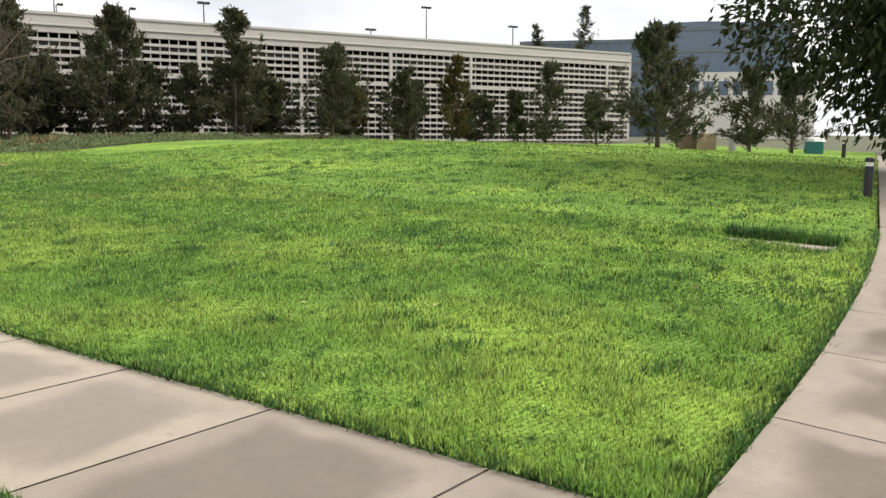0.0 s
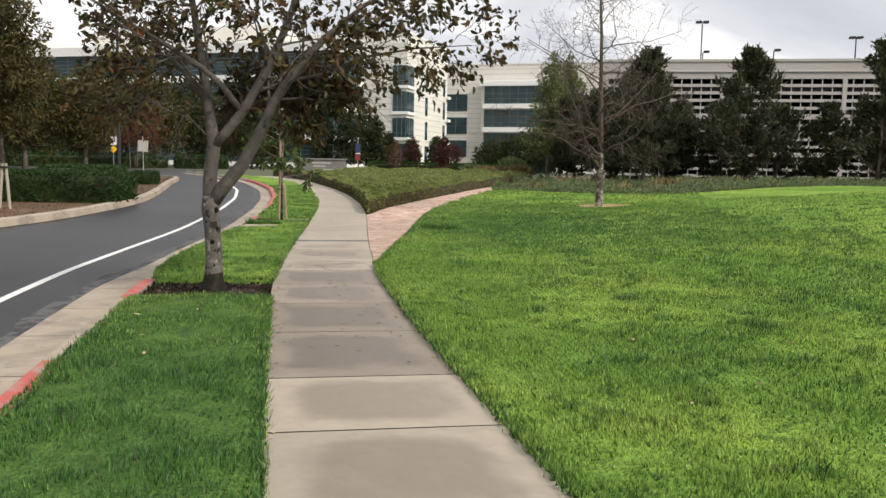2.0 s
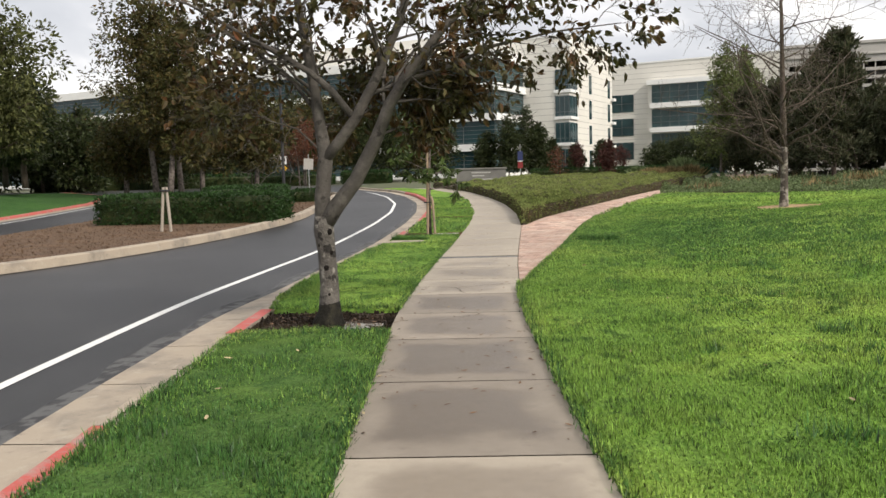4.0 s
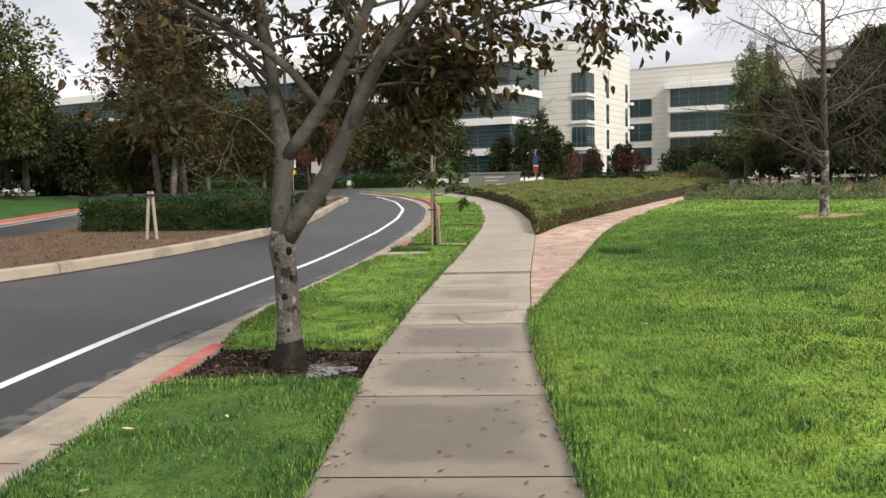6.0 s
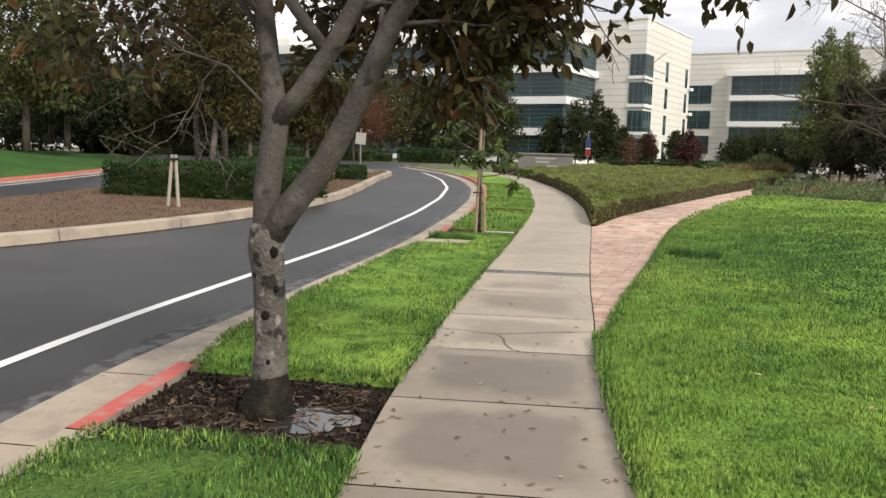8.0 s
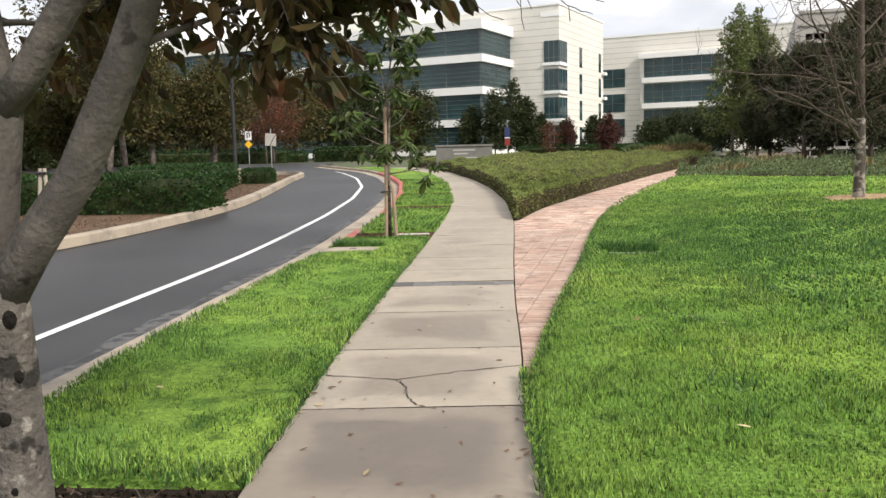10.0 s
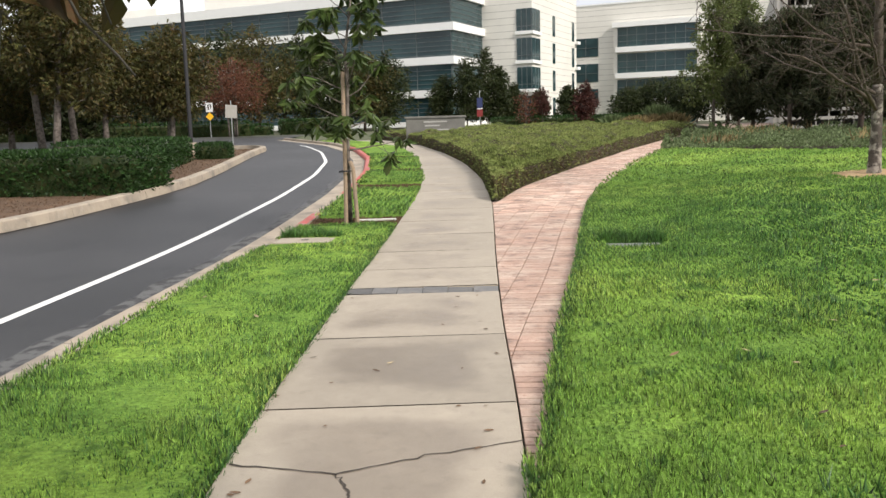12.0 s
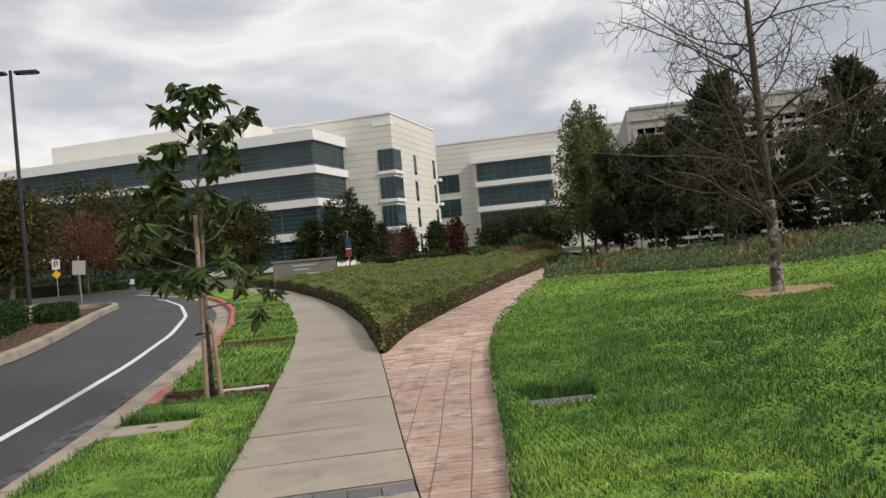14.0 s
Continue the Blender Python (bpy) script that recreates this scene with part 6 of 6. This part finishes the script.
def scatter(name, spots, size, material, label, seed, ratio=0.38, lift=0.006, zs=None):
    """Single fallen leaves, each a thing, that share one curled leaf mesh."""
    rng = np.random.default_rng(seed)
    bm = bmesh.new()
    n = 5
    rows = []
    for i in range(n):
        f = i / (n - 1)
        w = ratio * 0.5 * math.sin(math.pi * (0.08 + 0.88 * f)) + 0.01
        rows.append([bm.verts.new((-w, f - 0.5, 0.18 * w + 0.10 * (f - 0.5) ** 2)), bm.verts.new((0, f - 0.5, 0.10 * (f - 0.5) ** 2)), bm.verts.new((w, f - 0.5, 0.25 * w + 0.10 * (f - 0.5) ** 2))])
    for a, b in zip(rows, rows[1:]):
        bm.faces.new((a[0], a[1], b[1], b[0]))
        bm.faces.new((a[1], a[2], b[2], b[1]))
    first = tagged(link(name, bm, material), label, "leaf", label and name + "s on the ground")
    for k, (x, y) in enumerate(spots):
        z = (float(gz(y)) if zs is None else zs(x, y)) + lift
        m = pose(x, y, z, rng.uniform(-12, 12), rng.uniform(-12, 12), rng.uniform(0, 360)) @ Matrix.Scale(size * rng.uniform(0.6, 1.3), 4)
        if k == 0:
            first.matrix_world = m
        else:
            o = first.copy()
            scene.collection.objects.link(o)
            o.matrix_basis = m
    return first


lrng = np.random.default_rng(3)
M_DEAD = mat("dead_leaf", (0.13, 0.075, 0.04), 0.8, obj_random=0.5, grain=[(60, 0.25)])
M_PALE = mat("pale_leaf", (0.42, 0.33, 0.19), 0.75, obj_random=0.35, grain=[(60, 0.2)])
spots = []
for _ in range(170):
    y = 3.5 + lrng.gamma(2.2, 2.0)
    u = lrng.uniform(0.02, 0.98) if lrng.uniform() < 0.6 else lrng.choice([lrng.uniform(0, 0.1), lrng.uniform(0.9, 1.0)])
    spots.append((float(WALK_L(y) + u * (WALK_R(y) - WALK_L(y))), y))
scatter("dry_leaf", spots, 0.044, M_DEAD, "small brown dry leaf on the sidewalk", 1)
spots = [(float(WALK_L(y) + u * (WALK_R(y) - WALK_L(y))), y) for y, u in ((2.5, 0.02), (2.1, 0.03), (4.2, 0.02), (5.2, 0.03), (7.0, 0.75), (6.8, 0.05), (8.6, 0.4), (9.7, 0.08), (9.55, 0.02), (12.1, 0.45), (16.3, 0.05))]
scatter("pale_leaf", spots, 0.06, M_PALE, "pale curled fallen leaf", 2)
lawn_spots = [(1.75, 5.6), (2.6, 8.2), (2.45, 8.35), (3.3, 6.0), (2.2, 11.9), (2.4, 11.6), (2.9, 4.2), (4.4, 3.2), (1.9, 9.0), (5.2, 6.8), (3.0, 12.6), (3.9, 14), (6.5, 4), (4.0, 0.6), (3.4, 1.5), (2.7, 2.4), (6.2, 1.6), (8.0, 3.5)]
scatter("fallen_leaf", lawn_spots, 0.062, M_PALE, "pale fallen leaf on the lawn", 4, lift=0.032, zs=lambda x, y: float(lawn_z(x, y, 1.0)))
lawn_spots = [(3.6 + 5 * lrng.uniform(-0.4, 1), lrng.uniform(-1, 12)) for _ in range(40)]
scatter("brown_leaf", lawn_spots, 0.06, M_DEAD, "brown fallen leaf on the lawn", 5, lift=0.03, zs=lambda x, y: float(lawn_z(x, y, 1.0)))
verge_spots = [(-1.2, 4.6), (-1.75, 6.75), (-1.0, 3.9), (-1.5, 5.6), (-1.9, 12.5), (-1.6, 9.9), (-1.3, 13.3), (-1.0, 5.9), (-2.0, 14.1)]
scatter("verge_leaf", verge_spots, 0.065, M_PALE, "pale yellow leaf on the verge", 6, lift=0.06)
pit_spots = [(-1.95 + 1.35 * lrng.uniform(), 7.15 + 1.2 * lrng.uniform()) for _ in range(150)]
scatter("pit_leaf", pit_spots, 0.06, M_DEAD, "brown leaf litter in the tree pit", 7, lift=-0.03)
bm = bmesh.new()
for _ in range(170):
    x, y, a, L = -1.95 + 1.3 * lrng.uniform(), 7.15 + 1.2 * lrng.uniform(), lrng.uniform(0, 6.28), lrng.uniform(0.05, 0.28)
    if math.hypot(x + 1.236, y - 7.7) > 0.25:
        tube(bm, [(x, y, -0.032), (x + 0.5 * L * math.cos(a), y + 0.5 * L * math.sin(a), -0.012 - 0.02 * lrng.uniform()), (x + L * math.cos(a + 0.3), y + L * math.sin(a + 0.3), -0.032)], [0.004, 0.004, 0.002], 4)
tagged(link("pit_twigs", bm, M_BARKD), "thin broken twigs over the soil", "twigs", kind="stuff")
_sx = np.linspace(0, 1, 12)
for a, b in PITS:
    n = 2600
    px = lrng.uniform(0, 1, n)
    py = lrng.uniform(a, b, n)
    px = VERGE_L(py) + px * (VERGE_R(py) - VERGE_L(py))
    pz = gz(py) - 0.045
    k = np.hypot(px + 0.86, py - 7.62) > 0.3
    tagged(leaves("soil_crumbs", np.stack([px, py, pz], -1)[k], np.tile([0, 0, 1.0], (k.sum(), 1)), 0.045, M_MULCH if a > 10 else M_SOIL, lrng, ratio=0.6, spread=2), "dark soil crumbs and bark bits", "soil", kind="stuff")

# crack across one slab, with a branch
M_CRACK = mat("crack_dirt", (0.05, 0.04, 0.032), 0.95, grain=[(90, 0.3)])


def crack(points, width, seed):
    rng = np.random.default_rng(seed)
    pts = []
    for (x0, y0), (x1, y1) in zip(points, points[1:]):
        for k in range(8):
            f = k / 8
            pts.append((x0 + (x1 - x0) * f + rng.normal() * 0.008, y0 + (y1 - y0) * f + rng.normal() * 0.008))
    pts.append(points[-1])
    v, f = [], []
    for i, (x, y) in enumerate(pts):
        q = pts[min(i + 1, len(pts) - 1)], pts[max(i - 1, 0)]
        d = Vector((q[0][0] - q[1][0], q[0][1] - q[1][1])).normalized()
        w = width * rng.uniform(0.6, 1.3) / 2
        v += [(x - d.y * w, y + d.x * w, gz(y) + 0.0035), (x + d.y * w, y - d.x * w, gz(y) + 0.0035)]
    f = [(2 * i, 2 * i + 1, 2 * i + 3, 2 * i + 2) for i in range(len(pts) - 1)]
    under(arrays("crack", v, f, M_CRACK), pavement)["label"] = "irregular crack"


crack([(-0.62, 10.42), (-0.09, 10.31), (0.3, 10.52), (0.78, 10.72)], 0.012, 1)
crack([(-0.09, 10.31), (0.0, 10.12), (0.02, 9.95), (0.12, 9.72)], 0.012, 2)
crack([(0.9, -1.95), (1.1, -2.2)], 0.008, 3)

# ---- brick path ----
brick_path = thing("brick_path", 2, 20, 0, "salmon brick paved path beside the lawn", "path", kind="structure")
BRICK_L = lambda y: np.where(y < 22.0, WALK_R(y) + 0.012, HEDGE_R(np.maximum(y, 21.6)))
under(strip("bedding", BRICK_L, BRICK_R, 10.3, 64, 0.4, -0.012, M_PAVER_BED), brick_path)
COL, ROW = 0.29, 0.102


def brick_faces(y):
    """The bricks of one course across the path: corner sets in plan."""
    made = []
    k = 0
    while True:
        a, b = [], []
        for yy in (y + 0.004, y + ROW - 0.004):
            r, l = float(BRICK_R(yy)) - k * COL, float(BRICK_L(yy))
            hi, lo = r - (0.0015 if k else 0.0), max(r - COL + 0.0015, l)
            a.append(lo)
            b.append(hi)
        if max(b[0] - a[0], b[1] - a[1]) < 0.03:
            return made
        b = [max(p, q + 0.004) for p, q in zip(b, a)]
        made.append((a, b))
        k += 1
        if k > 26:
            return made


brng2 = np.random.default_rng(9)
count, y = 0, 10.35
rest_v, rest_f = [], []
while y < 44:
    g0, g1 = float(gz(y)), float(gz(y + ROW))
    for a, b in brick_faces(y):
        dz = brng2.uniform(-0.003, 0.002)
        e = 0.003
        v = [(a[0], y + 0.004, g0 - 0.03), (b[0], y + 0.004, g0 - 0.03), (b[1], y + ROW - 0.004, g1 - 0.03), (a[1], y + ROW - 0.004, g1 - 0.03),
             (a[0] + e, y + 0.003 + e, g0 + dz), (b[0] - e, y + 0.003 + e, g0 + dz), (b[1] - e, y + ROW - 0.004 - e, g1 + dz), (a[1] + e, y + ROW - 0.004 - e, g1 + dz)]
        f = [(4, 5, 6, 7), (0, 1, 5, 4), (1, 2, 6, 5), (2, 3, 7, 6), (3, 0, 4, 7)]
        if count < 300:
            under(arrays("brick", v, f, M_BRICK), brick_path)
            count += 1
        else:
            n = len(rest_v)
            rest_v += v
            rest_f += [tuple(i + n for i in q) for q in f]
    y += ROW
under(tagged(arrays("bricks", rest_v, rest_f, M_BRICK), kind="stuff"), brick_path)
